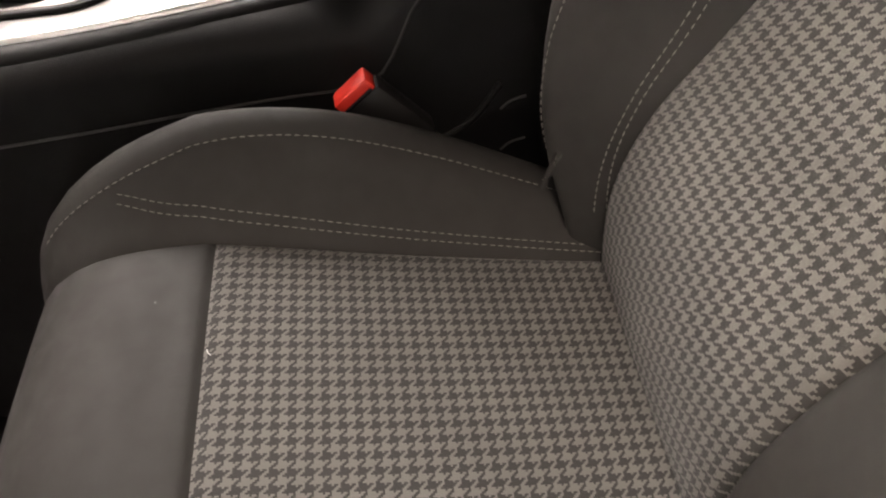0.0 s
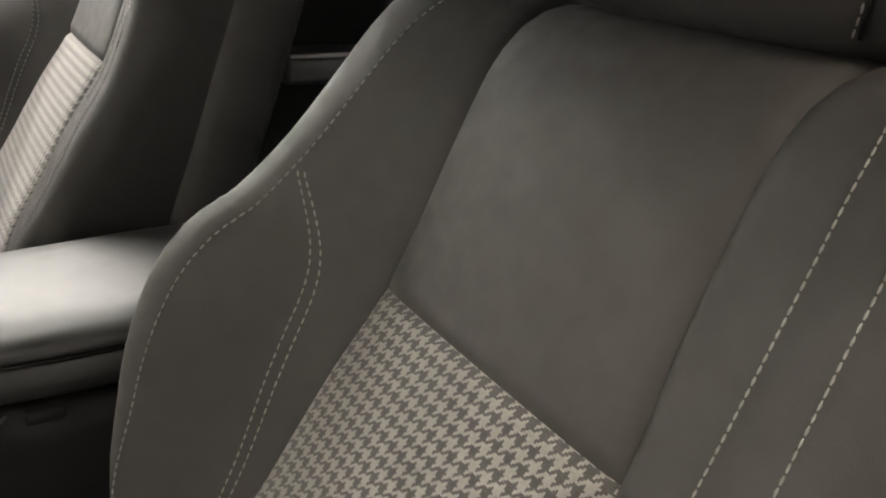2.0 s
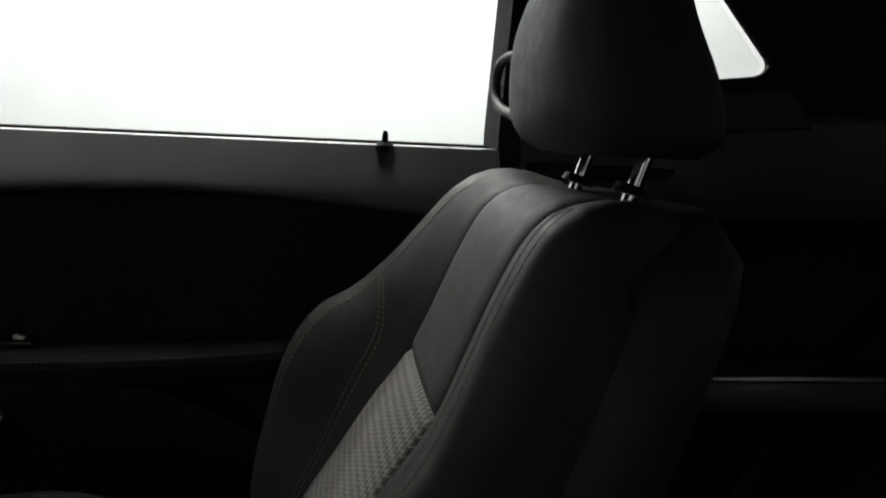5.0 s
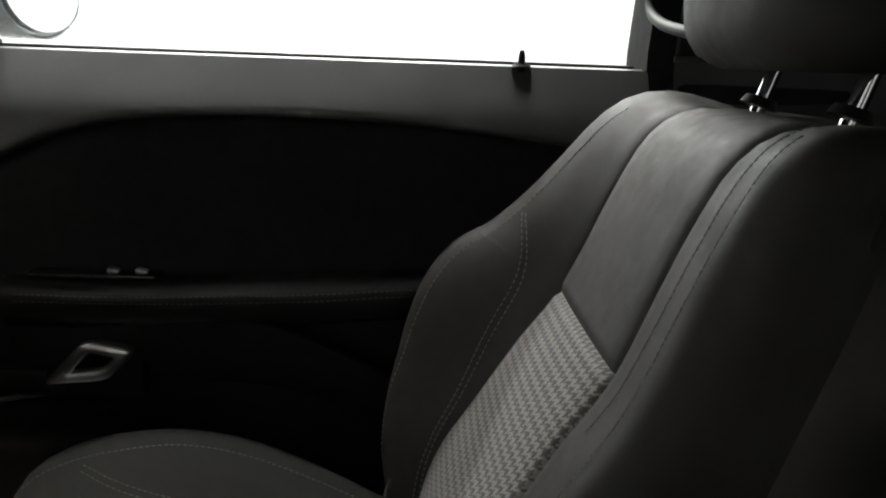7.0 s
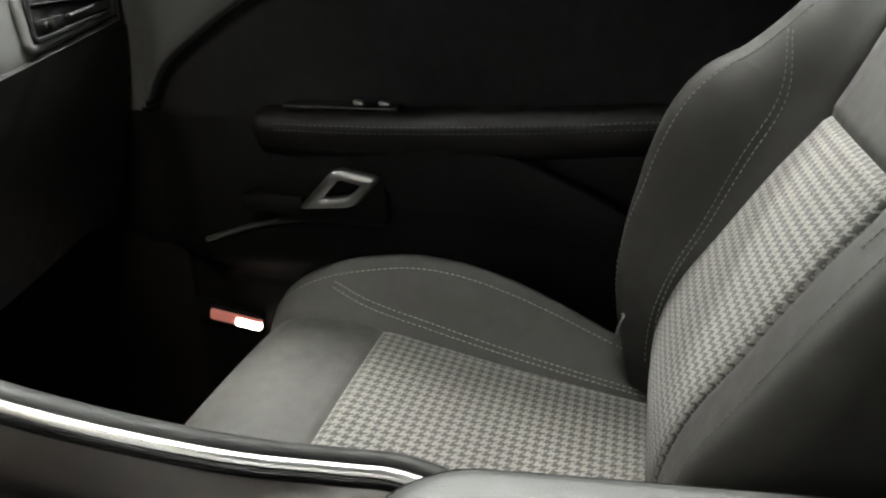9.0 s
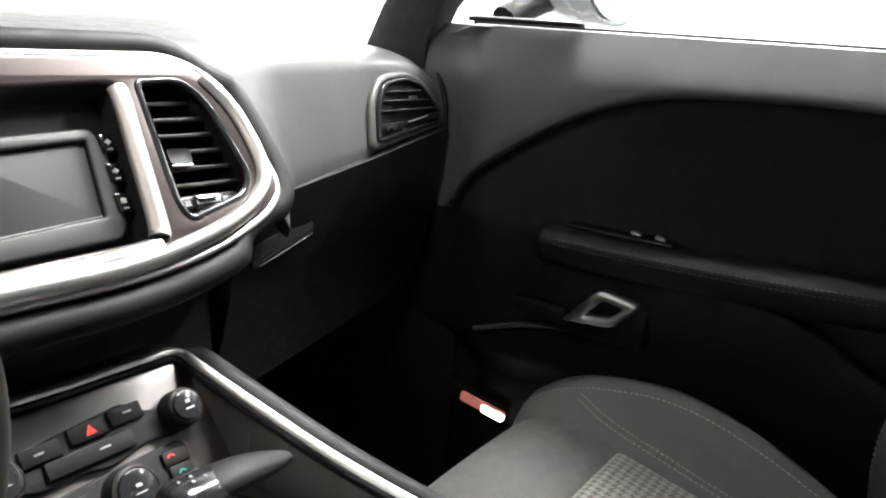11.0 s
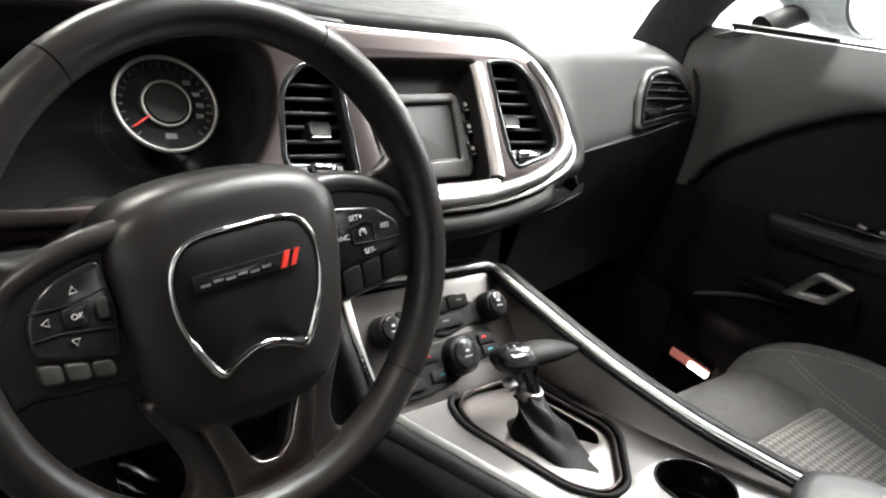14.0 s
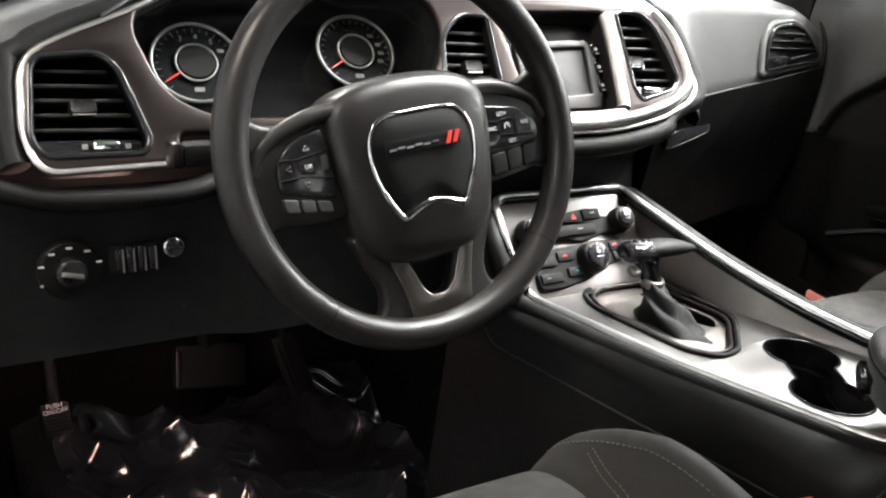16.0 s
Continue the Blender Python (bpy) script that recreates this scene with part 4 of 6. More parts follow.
def air_vent(outline, slats, z0, z1, knob_at, wheel_at):
    """A louvred outlet: gloss frame, slats, slider, thumb wheel."""
    vent = part("air_vent", recess(outline, 0.055, shrink=0.95), "hard", board, "louvred air outlet")
    part("frame", tube([dash(a, b, 0.011) for a, b in outline], 0.0042, True), "gloss", vent)
    for k in range(slats):
        t = (k + 0.5) / slats
        z = z0 + (z1 - z0) * t
        xs = []
        for (a, b), (c, d) in zip(outline, outline[1:] + outline[:1]):
            if (b - z) * (d - z) < 0:
                xs.append(a + (c - a) * (z - b) / (d - b))
        if len(xs) < 2:
            continue
        a, b = min(xs) + 0.002, max(xs) - 0.002
        tilt = dash_pose((a + b) / 2, z, -0.014) @ pose(0, 0, 0, 18)
        part("slat", join_bm(box(b - a, 0.0028, 0.026, tilt, 0.0012, 2), box(b - a, 0.0046, 0.006, tilt @ pose(0, -0.0006, 0.012), 0.002, 2)), "slat", vent)
    for dx in (-0.020, 0.020):
        part("vane", box(0.0016, (z1 - z0) * 0.9, 0.016, dash_pose(knob_at[0] + dx, (z0 + z1) / 2, -0.040), 0.0005, 1), "rubber", vent)
    part("slider", loft([[dash_pose(*knob_at, d) @ Vector((0.0135 * k * a, 0.0085 * k * b, 0)) for a, b in ((-1, -0.7), (-0.8, -1), (0.8, -1), (1, -0.7), (1, 0.7), (0.8, 1), (-0.8, 1), (-1, 0.7))] for d, k in ((-0.012, 1.0), (0.004, 1.0), (0.0075, 0.9), (0.006, 0.7))]), "rubber", vent, angle=30)
    part("slider_tip", box(0.023, 0.0016, 0.002, dash_pose(knob_at[0], knob_at[1] - 0.0076, 0.006), 0.0007), "silver", vent)
    # the lower fascia with its thumb wheel and two printed marks
    lo = min(q[1] for q in outline)
    row = [q[0] for q in outline if q[1] < lo + 0.03]
    xa, xb = min(row) + 0.004, max(row) - 0.004
    part("thumb_panel", box(xb - xa, 0.017, 0.010, dash_pose((xa + xb) / 2, wheel_at[1], -0.004), 0.004, 3), "gloss", vent)
    part("thumb_wheel", disc(0.0085, 0.0085, 0.026, dash_pose(*wheel_at, -0.001) @ pose(0, 0, 0, 0, 90), 18, 0.002), "chrome", vent)
    for dx in (-0.021, 0.021):
        part("mark", box(0.006, 0.006, 0.0008, dash_pose(wheel_at[0] + dx, wheel_at[1], 0.0014)), "print_d", vent)
    return vent


air_vent(VENT_C, 6, 0.690, 0.77, (-0.112, 0.716), (-0.118, 0.680))
air_vent(VENT_R, 6, 0.702, 0.788, (0.165, 0.728), (0.178, 0.690))
air_vent(VENT_L, 5, 0.645, 0.715, (-0.592, 0.668), (-0.575, 0.632))

# screen
radio = part("display_unit", recess(SCREEN, 0.020, shrink=0.985), "slat", board, "recessed dark display unit")
part("display_frame", plate(rounded([(-0.026, 0.757), (0.101, 0.763), (0.108, 0.740), (0.100, 0.684), (0.090, 0.672), (-0.036, 0.667)], 0.006), [rounded([(-0.016, 0.746), (0.093, 0.752), (0.083, 0.692), (-0.022, 0.685)], 0.002)], 0.009, 0.003, lambda u, v, w: dash(u, v, w - 0.014)), "slat", radio, "raised dark display surround")
part("display_glass", plate(rounded([(-0.018, 0.748), (0.095, 0.754), (0.085, 0.690), (-0.024, 0.683)], 0.002), [], 0.003, 0.0005, lambda u, v, w: dash(u, v, w - 0.016)), "screen", radio, "unlit grey display glass")
part("display_edge", tube([dash(-0.021, 0.686, -0.0135), dash(0.082, 0.693, -0.0135)], 0.0005, n=6), "print_g", radio)
for k, z in enumerate((0.748, 0.724, 0.700)):
    b = part("display_button", box(0.013, 0.019, 0.006, dash_pose(0.110 - 0.004 * k, z, -0.010), 0.002), "gloss", radio)
    part("symbol", join_bm(box(0.005, 0.0012, 0.001, dash_pose(0.110 - 0.004 * k, z - 0.005, -0.0065)), box(0.0045, 0.0045, 0.001, dash_pose(0.110 - 0.004 * k, z + 0.001, -0.0065, 45 * (k != 2)))), "print_w", b)
    b = part("display_button", box(0.013, 0.019, 0.006, dash_pose(-0.042, z - 0.003, -0.010), 0.002), "gloss", radio)
    part("symbol", join_bm(box(0.006, 0.0013, 0.001, dash_pose(-0.042, z - 0.009, -0.0065)), box(0.0018, 0.007, 0.001, dash_pose(-0.0435, z - 0.002, -0.0065, 20)), box(0.0018, 0.007, 0.001, dash_pose(-0.0405, z - 0.002, -0.0065, -20))), "print_w", b)


# soft dash top: starts at the bezel's upper edge in the middle and rolls over the passenger's face
def pad_start(x):
    left = curve_at([(-0.72, 0.62), (-0.66, 0.70), (-0.60, 0.748), (-0.534, 0.772), (-0.45, 0.815), (-0.374, 0.838), (-0.22, 0.838), (-0.06, 0.826), (0.20, 0.826), (0.235, 0.815), (0.26, 0.79)], x)
    right = 0.645 + 0.06 * (x - 0.28) / 0.4
    return left * (1 - step((x - 0.245) / 0.03)) + right * step((x - 0.245) / 0.03)


def face_y(x, z):
    """The raked face: bezel plane to the middle, the passenger's face further off."""
    t = step((x - 0.255) / 0.10)
    return (dash(x, z).y + 0.006) * (1 - t) + (0.885 + 0.25 * (z - 0.65) + 0.03 * (x - 0.4) + 0.035 * max(0, x - 0.5)) * t


def pad_at(x, v):
    z0 = pad_start(x)
    crest = max(z0 + 0.012, curve_at([(-0.72, 0.735), (-0.62, 0.775), (-0.45, 0.838), (-0.37, 0.853), (-0.2, 0.852), (0.0, 0.845), (0.25, 0.838), (0.5, 0.843), (0.66, 0.83), (0.73, 0.79)], x))
    if v < 0.45:
        t = v / 0.45
        z = z0 + (crest - 0.035 - z0) * t if crest - 0.035 > z0 else z0 + 0.001 * t
        under = step((x - 0.26) / 0.04) * max(0.0, 1 - t / 0.15)
        turn = under * math.pi / 2
        return Vector((x, face_y(x, z) + 0.028 * (1 - math.cos(turn)), z - 0.012 * math.sin(turn)))
    zf = max(crest - 0.035, z0 + 0.001)
    yf = face_y(x, zf)
    if v < 0.75:
        a = (v - 0.45) / 0.30 * math.pi / 2
        rz, ry = crest - zf, 0.075
        return Vector((x, yf + ry * (1 - math.cos(a)), zf + rz * math.sin(a)))
    t = (v - 0.75) / 0.25
    return Vector((x, yf + 0.075 + (1.60 - yf - 0.075) * t, crest + 0.035 * t - 0.03 * t * t))


part("dash_top", sheet(pad_at, [-0.72 + 1.44 * i / 96 for i in range(97)], [0, 0.015, 0.03, 0.045] + [i / 16 for i in range(1, 13)] + [0.8, 0.87, 0.93, 1.0]), "pad", board, "black grained dash top", angle=60)
part("cluster_hood", loft([[Vector((x, dash(x, z0 + 0.004).y + d, z0 + 0.004 + e)) for d, e in ((0, 0), (-0.012, 0.008), (0.03, 0.022), (0.12, 0.02), (0.12, 0))]
                           for x, z0 in ((-0.56, 0.748), (-0.52, 0.772), (-0.45, 0.805), (-0.37, 0.825), (-0.28, 0.829), (-0.2, 0.826), (-0.12, 0.818), (-0.05, 0.814))]), "pad", board, angle=60)
# Hidden box added to stop light leaking through below the dash pad.
part("face_back", box(0.54, 0.06, 0.36, pose(0.43, 0.995, 0.62), 0.01), "hard", board)
part("dash_core", box(1.42, 0.42, 0.30, pose(0, 1.26, 0.66), 0.02), "hard", board)
part("cluster_cavity", loft([[dash(a, b, 0.0) for a, b in CLUSTER], [dash(a * 0.97 - 0.01, 0.735 + (b - 0.735) * 0.9, -0.095) for a, b in CLUSTER]], cap=False), "gloss", board)
# passenger side face details
side_out = rounded([(0.520, 0.716), (0.528, 0.762), (0.550, 0.789), (0.605, 0.795), (0.640, 0.786), (0.684, 0.750), (0.680, 0.734)], [0.006, 0.014, 0.016, 0.016, 0.014, 0.010, 0.006], 5)


def on_side(u, v, w):
    return Vector((u - 0.25 * w, face_y(u, v) - 0.006 - w, v + 0.2 * w))


sv = part("side_vent", plate(side_out, [], 0.004, 0.001, on_side), "rubber", board, "small louvred side outlet")
part("frame", tube([on_side(a, b, 0.004) for a, b in side_out], 0.0034, True), "gloss", sv)
part("surround", tube([on_side(0.603 + (a - 0.603) * 1.13, 0.757 + (b - 0.757) * 1.17, -0.002) for a, b in side_out], 0.006, True), "pad", sv)
for k in range(3):
    z = 0.752 + 0.0125 * k
    part("slat", box(0.135 - 0.026 * k, 0.016, 0.0026, Matrix.Translation(on_side(0.603 - 0.004 * k, z, 0.001)) @ pose(0, 0, 0, -22, 0, 2), 0.001, 1), "slat", sv)
part("slider", box(0.020, 0.008, 0.008, Matrix.Translation(on_side(0.612, 0.769, 0.006)), 0.003), "chrome", sv)
part("thumb_panel", box(0.052, 0.008, 0.016, Matrix.Translation(on_side(0.553, 0.731, 0.003)) @ pose(0, 0, 0, 0, -4), 0.003), "gloss", sv)
part("thumb_wheel", box(0.018, 0.008, 0.009, Matrix.Translation(on_side(0.551, 0.731, 0.007)) @ pose(0, 0, 0, 0, -4), 0.003), "chrome", sv)
part("grille", box(0.088, 0.007, 0.011, Matrix.Translation(on_side(0.632, 0.738, 0.004)) @ pose(0, 0, 0, 0, -7), 0.002), "gloss", sv)
for k in range(7):
    part("mark", box(0.008, 0.001, 0.0016, Matrix.Translation(on_side(0.597 + 0.011 * k, 0.737 + 0.0013 * k, 0.009)) @ pose(0, 0, 0, 0, -7)), "print_g", sv)
part("end_seam", tube(smooth_path([(0.725, 0.98, 0.845), (0.715, 0.945, 0.81), (0.70, 0.915, 0.765), (0.695, 0.91, 0.72), (0.69, 0.92, 0.68)]), 0.004), "hard", board)

# Lid takes the near-black plastic as painted shade under the lit pad.
glove = part("glove_box", sheet(lambda u, v: (0.262 + 0.43 * u, face_y(max(0.36, 0.262 + 0.43 * u), 0.645) + 0.022 - 0.012 * math.sin(v * 3.14) + 0.06 * v, 0.662 + 0.064 * u - 0.257 * v), [i / 16 for i in range(17)], [i / 10 for i in range(11)], 0.02), "hard", board, "glove box lid, coloured near-black for shade")
part("latch", plate(rounded([(0.282, 0.588), (0.388, 0.615), (0.393, 0.638), (0.352, 0.637), (0.330, 0.624), (0.286, 0.612)], 0.006), [], 0.012, 0.003, lambda u, v, w: Vector((u, 0.892 + 0.25 * (v - 0.61) - w, v))), "gloss", glove, "black glove box latch")
part("latch_lip", tube(smooth_path([(0.290, 0.878, 0.592), (0.335, 0.880, 0.6035), (0.382, 0.884, 0.615)], 5), 0.0007, n=6), "vinyl", glove)
part("lower_face", sheet(lambda u, v: (-0.72 + 1.04 * u, (0.868 - 0.055 * step((u - 0.45) / 0.2)) + 0.10 * step((u - 0.90) / 0.10) + 0.02 * v * v + 0.01 * math.sin(v * 3.1) + 0.07 * step(v / 0.3) * step((u - 0.5) / 0.12) + 0.02 * (1 - step((u - 0.24) / 0.06)) + 0.045 * step((u - 0.72) / 0.15) * (1 - v), 0.632 + 0.03 * step((u - 0.76) / 0.15) * (1 - v) - 0.045 * (1 - step((u - 0.24) / 0.06)) * (1 - v) - 0.24 * v), [i / 24 for i in range(25)], [i / 10 for i in range(11)], 0.02), "doorcloth", board, "black lower dash panel")
part("kick_panel", box(0.04, 0.56, 0.76, pose(0.735, 1.17, 0.22, 0, 0, 6), 0.01), "carpet", board)
part("kick_panel", box(0.04, 0.56, 0.76, pose(-0.735, 1.17, 0.22, 0, 0, -6), 0.01), "carpet", board)
part("column_shroud", loft([[(-0.33 + 0.065 * s * math.cos(t), y, z + 0.05 * s * math.sin(t)) for t in [2 * math.pi * i / 24 for i in range(24)]]
                            for s, y, z in ((0.9, 0.72, 0.625), (1.0, 0.76, 0.622), (1.15, 0.86, 0.60), (1.2, 0.95, 0.58))]), "hard", board, "black steering column shroud")
stalk = part("wiper_stalk", box(0.20, 0.026, 0.024, pose(-0.425, 0.776, 0.642, 0, 0, 2), 0.007), "hard", board, "black column stalk")
part("stalk_tip", box(0.012, 0.029, 0.027, pose(-0.530, 0.772, 0.6425, 0, 0, 2), 0.005), "bezel", stalk, "grey stalk tip")

# lamp switch, dimmer and key slot on the knee panel
def knee(x, z, off=0.0):
    return Matrix.Translation((x, 0.866 - off, z)) @ pose(0, 0, 0, 84, 0, 3)


lampsw = part("lamp_switch", disc(0.033, 0.031, 0.012, knee(-0.621, 0.504, 0.006), 36, 0.003), "hard", board, "round black headlamp switch")
part("knob", disc(0.018, 0.015, 0.018, knee(-0.621, 0.504, 0.016), 28, 0.003), "gloss", lampsw)
part("pointer", box(0.022, 0.005, 0.004, knee(-0.621, 0.504, 0.026) @ pose(0, 0, 0, 0, 0, -15), 0.001), "silver", lampsw)
for a in (20, 55, 90, 125, 160, 205):
    part("mark", box(0.006, 0.0022, 0.0008, knee(-0.621 + 0.030 * math.cos(radians(a)), 0.503 + 0.027 * math.sin(radians(a)), 0.013)), "print_w", lampsw)
dimmer = part("dimmer", box(0.05, 0.032, 0.008, knee(-0.556, 0.5105, 0.004), 0.003), "hard", board, "black dimmer wheels")
for k in range(4):
    part("wheel", box(0.007, 0.03 if k % 3 else 0.024, 0.012, knee(-0.573 + 0.0115 * k, 0.510, 0.008), 0.002), "gloss", dimmer)
    part("edge", box(0.0015, 0.026, 0.002, knee(-0.5685 + 0.0115 * k, 0.510, 0.014)), "silver", dimmer)
keyp = part("boot_release", disc(0.014, 0.012, 0.010, knee(-0.513, 0.518, 0.005), 28, 0.002), "chrome", board, "small chrome-ringed release button")
part("cap", disc(0.009, 0.009, 0.006, knee(-0.513, 0.518, 0.011), 24, 0.001), "gloss", keyp)

# ---------- instruments ----------
cluster = thing("instrument_cluster", "twin round gauges with silver rings behind a dark glossy lens", "gauges")
part("dial_plate", plate(CLUSTER, [], 0.004, 0.0, lambda u, v, w: dash(u * 0.97 - 0.01, 0.735 + (v - 0.735) * 0.9, w - 0.09)), "gloss", cluster)


def gauge(cx, cz, digits, needle):
    g = dash_pose(cx, cz, -0.060)
    face = part("gauge_face", disc(0.050, 0.050, 0.006, g, 48), "gloss", cluster, "black gauge face")
    ring_pts = [g @ Vector((0.0525 * math.cos(t), 0.0525 * math.sin(t), 0.006)) for t in [2 * math.pi * i / 64 for i in range(64)]]
    part("outer_ring", tube(ring_pts, 0.0024, True), "silver", face, "silver gauge ring")
    ring_pts = [g @ Vector((0.0245 * math.cos(t), 0.0245 * math.sin(t), 0.006)) for t in [2 * math.pi * i / 48 for i in range(48)]]
    part("inner_ring", tube(ring_pts, 0.0016, True), "silver", face)
    part("hub", disc(0.023, 0.021, 0.006, g @ pose(0, 0, 0.005), 40), "screen", face)
    for i in range(25):
        a = radians(225 - 11.25 * i)
        part("tick", box(0.004 if i % 3 else 0.007, 0.0011, 0.0006, g @ pose(0.0455 * math.cos(a), 0.0455 * math.sin(a), 0.0035, 0, 0, math.degrees(a))), "print_d", face)
    for text, a in digits:
        t = radians(a)
        lettering(text, 0.010, face, "print_g", g @ pose(0.0365 * math.cos(t), 0.0365 * math.sin(t), 0.0034), "numeral")
    for a in (45, 20, 0, -20) if not digits else (30,):
        t = radians(a)
        part("mark", box(0.008, 0.005, 0.0006, g @ pose(0.036 * math.cos(t), 0.036 * math.sin(t), 0.0035)), "print_d", face)
    part("readout", box(0.012, 0.006, 0.0006, g @ pose(0, -0.035, 0.0035)), "print_d", face)
    a = radians(needle)
    part("needle", box(0.022, 0.0018, 0.0015, g @ pose(0.034 * math.cos(a), 0.034 * math.sin(a), 0.007, 0, 0, needle)), "red", face, "red needle")


gauge(-0.449, 0.740, [("3", 115), ("4", 85), ("5", 55)], 215)
gauge(-0.240, 0.758, [], 215)

pane = part("lens", plate(CLUSTER, [], 0.002, 0.0, lambda u, v, w: dash(u, v, w - 0.012 - 0.25 * (0.82 - v))), "glass", cluster, "clear glossy lens")
pane.visible_shadow = False


# ---------- centre console ----------
console = thing("center_console", "black console with a satin metal top plate and bright edging", "console")


# the right-hand rail, from the front apex back and down
RAIL = smooth_path([(0.139, 0.822, 0.545), (0.148, 0.74, 0.520), (0.165, 0.64, 0.488), (0.185, 0.53, 0.462), (0.205, 0.45, 0.448), (0.212, 0.40, 0.443), (0.195, 0.35, 0.438), (0.13, 0.315, 0.436), (0.03, 0.300, 0.433)], 8)
LEFT = smooth_path([(-0.095, 0.822, 0.535), (-0.100, 0.79, 0.505), (-0.092, 0.76, 0.460), (-0.078, 0.742, 0.434), (-0.058, 0.64, 0.430), (-0.037, 0.53, 0.428), (-0.01, 0.42, 0.428), (0.015, 0.32, 0.430), (0.03, 0.300, 0.433)], 8)
FRONT = smooth_path([(-0.095, 0.822, 0.535), (-0.085, 0.835, 0.545), (-0.06, 0.838, 0.548), (0.02, 0.834, 0.548), (0.10, 0.832, 0.549), (0.128, 0.830, 0.549), (0.139, 0.822, 0.545)], 6)
outline = RAIL + LEFT[::-1][1:] + FRONT[1:-1]
part("chrome_edge", tube(outline, 0.0058, True), "edging", console, "bright silver edging")
part("edge_groove", tube([q + Vector((0, 0, -0.005)) for q in outline], 0.0082, True), "gloss", console)
part("soft_edge", tube([q + Vector((0.022 if i < len(RAIL) - 10 else (-0.012 if i < len(RAIL) + len(LEFT) else 0), 0.004 if i < len(RAIL) + len(LEFT) else 0.020, -0.012)) for i, q in enumerate(outline)], 0.014, True), "hard", console)

def floor_z(y):
    return 0.424 + 0.02 * max(0, y - 0.5)


holes = [[Vector((cx + 0.043 * math.cos(radians(a0 - k * 14)), cy + 0.043 * math.sin(radians(a0 - k * 14)))) for cx, cy, a0 in ((0.130, 0.486, 191), (0.064, 0.402, 11)) for k in range(21)]]
sp = rounded([(-0.018, 0.690), (-0.002, 0.732), (0.038, 0.755), (0.118, 0.750), (0.132, 0.725), (0.144, 0.608), (0.132, 0.585), (0.060, 0.522), (0.022, 0.518), (-0.003, 0.55)], 0.016, 6)
flat = [(q.x, q.y) for q in LEFT if 0.305 < q.y < 0.742][::-1]
right = [(0.152, 0.742), (0.151, 0.66), (0.168, 0.57), (0.184, 0.50), (0.192, 0.43), (0.180, 0.375), (0.12, 0.33)]
part("top_plate", plate(flat + [tuple(p.xy) for p in smooth_path([(a, b, 0) for a, b in right], 6)], [holes[0], sp], 0.004, 0.001, lambda u, v, w: Vector((u, v, floor_z(v) + w))), "plate", console, "satin metal console plate", angle=30)


def flank(u, v):
    a = smooth_path([(x, y, floor_z(y) - 0.001) for x, y in right], 8)
    k = u * (len(a) - 1)
    i = min(int(k), len(a) - 2)
    p = a[i].lerp(a[i + 1], k - i)
    r = RAIL
    j = (0.14 + 0.84 * u) * (len(r) - 9)
    q = r[int(j)].lerp(r[min(int(j) + 1, len(r) - 1)], j - int(j))
    m = p.lerp(q, v)
    m.z -= 0.008 * math.sin(v * 3.14)
    return m


part("flank", sheet(flank, [i / 40 for i in range(41)], [i / 8 for i in range(9)]), "steel", console, "satin metal console flank", angle=60)
panel_face = lambda u, v, w: Vector((u, 0.742 + 0.085 * (v / 0.13) - w * 0.79, 0.428 + 0.112 * (v / 0.13) + w * 0.60))
part("control_face", plate(rounded([(-0.088, 0.0), (0.152, 0.0), (0.140, 0.13), (-0.092, 0.13)], 0.012), [], 0.006, 0.002, panel_face), "steel", console, "satin metal control panel")
part("face_side", loft([[panel_face(0.145, 0.0, 0), panel_face(0.139, 0.135, 0), Vector((0.139, 0.822, 0.545)), Vector((0.15, 0.74, 0.515))], [panel_face(0.155, 0.0, -0.01), panel_face(0.150, 0.135, -0.01), Vector((0.148, 0.825, 0.54)), Vector((0.16, 0.74, 0.51))]]), "steel", console)

PT = Matrix.Rotation(radians(53), 4, "X")


def cp(u, v, w=0.0):
    return Matrix.Translation(panel_face(u, v, w)) @ PT


bank = part("button_bank", plate(rounded([(-0.052, 0.076), (-0.030, 0.104), (0.060, 0.112), (0.078, 0.098), (0.108, 0.096), (0.104, 0.070), (0.070, 0.074), (0.03, 0.066), (0.0, 0.072), (-0.03, 0.070)], 0.008), [], 0.008, 0.002, lambda u, v, w: panel_face(u, v, w + 0.005)), "rubber", console, "black upper button bank")
for u, v, w, mat in ((-0.022, 0.097, 0.034, "hard"), (0.020, 0.100, 0.034, "hard"), (0.057, 0.102, 0.032, "hard"), (0.016, 0.082, 0.080, "hard")):
    part("button", box(w, 0.015, 0.006, cp(u, v, 0.0098), 0.0015), "hard", bank)
part("hazard_mark", loft([[cp(0.022, 0.100, d) @ Vector((0.0055 * math.cos(t), 0.0055 * math.sin(t) - 0.001, 0)) for t in (1.571, 3.665, 5.76)] for d in (0.0130, 0.0136)]), "red", bank, "red hazard triangle")
for u, v, w in ((-0.024, 0.097, 0.010), (0.058, 0.103, 0.010), (0.028, 0.083, 0.012)):
    part("mark", box(w * 0.8, 0.0016, 0.0008, cp(u, v, 0.0133)), "print_g", bank)
bank2 = part("climate_bank", plate(rounded([(-0.068, 0.044), (-0.03, 0.062), (0.02, 0.064), (0.06, 0.066), (0.100, 0.066), (0.098, 0.036), (0.06, 0.030), (0.02, 0.016), (-0.03, 0.010), (-0.066, 0.012)], 0.008), [], 0.008, 0.002, lambda u, v, w: panel_face(u, v, w + 0.005)), "rubber", console, "black climate control bank")
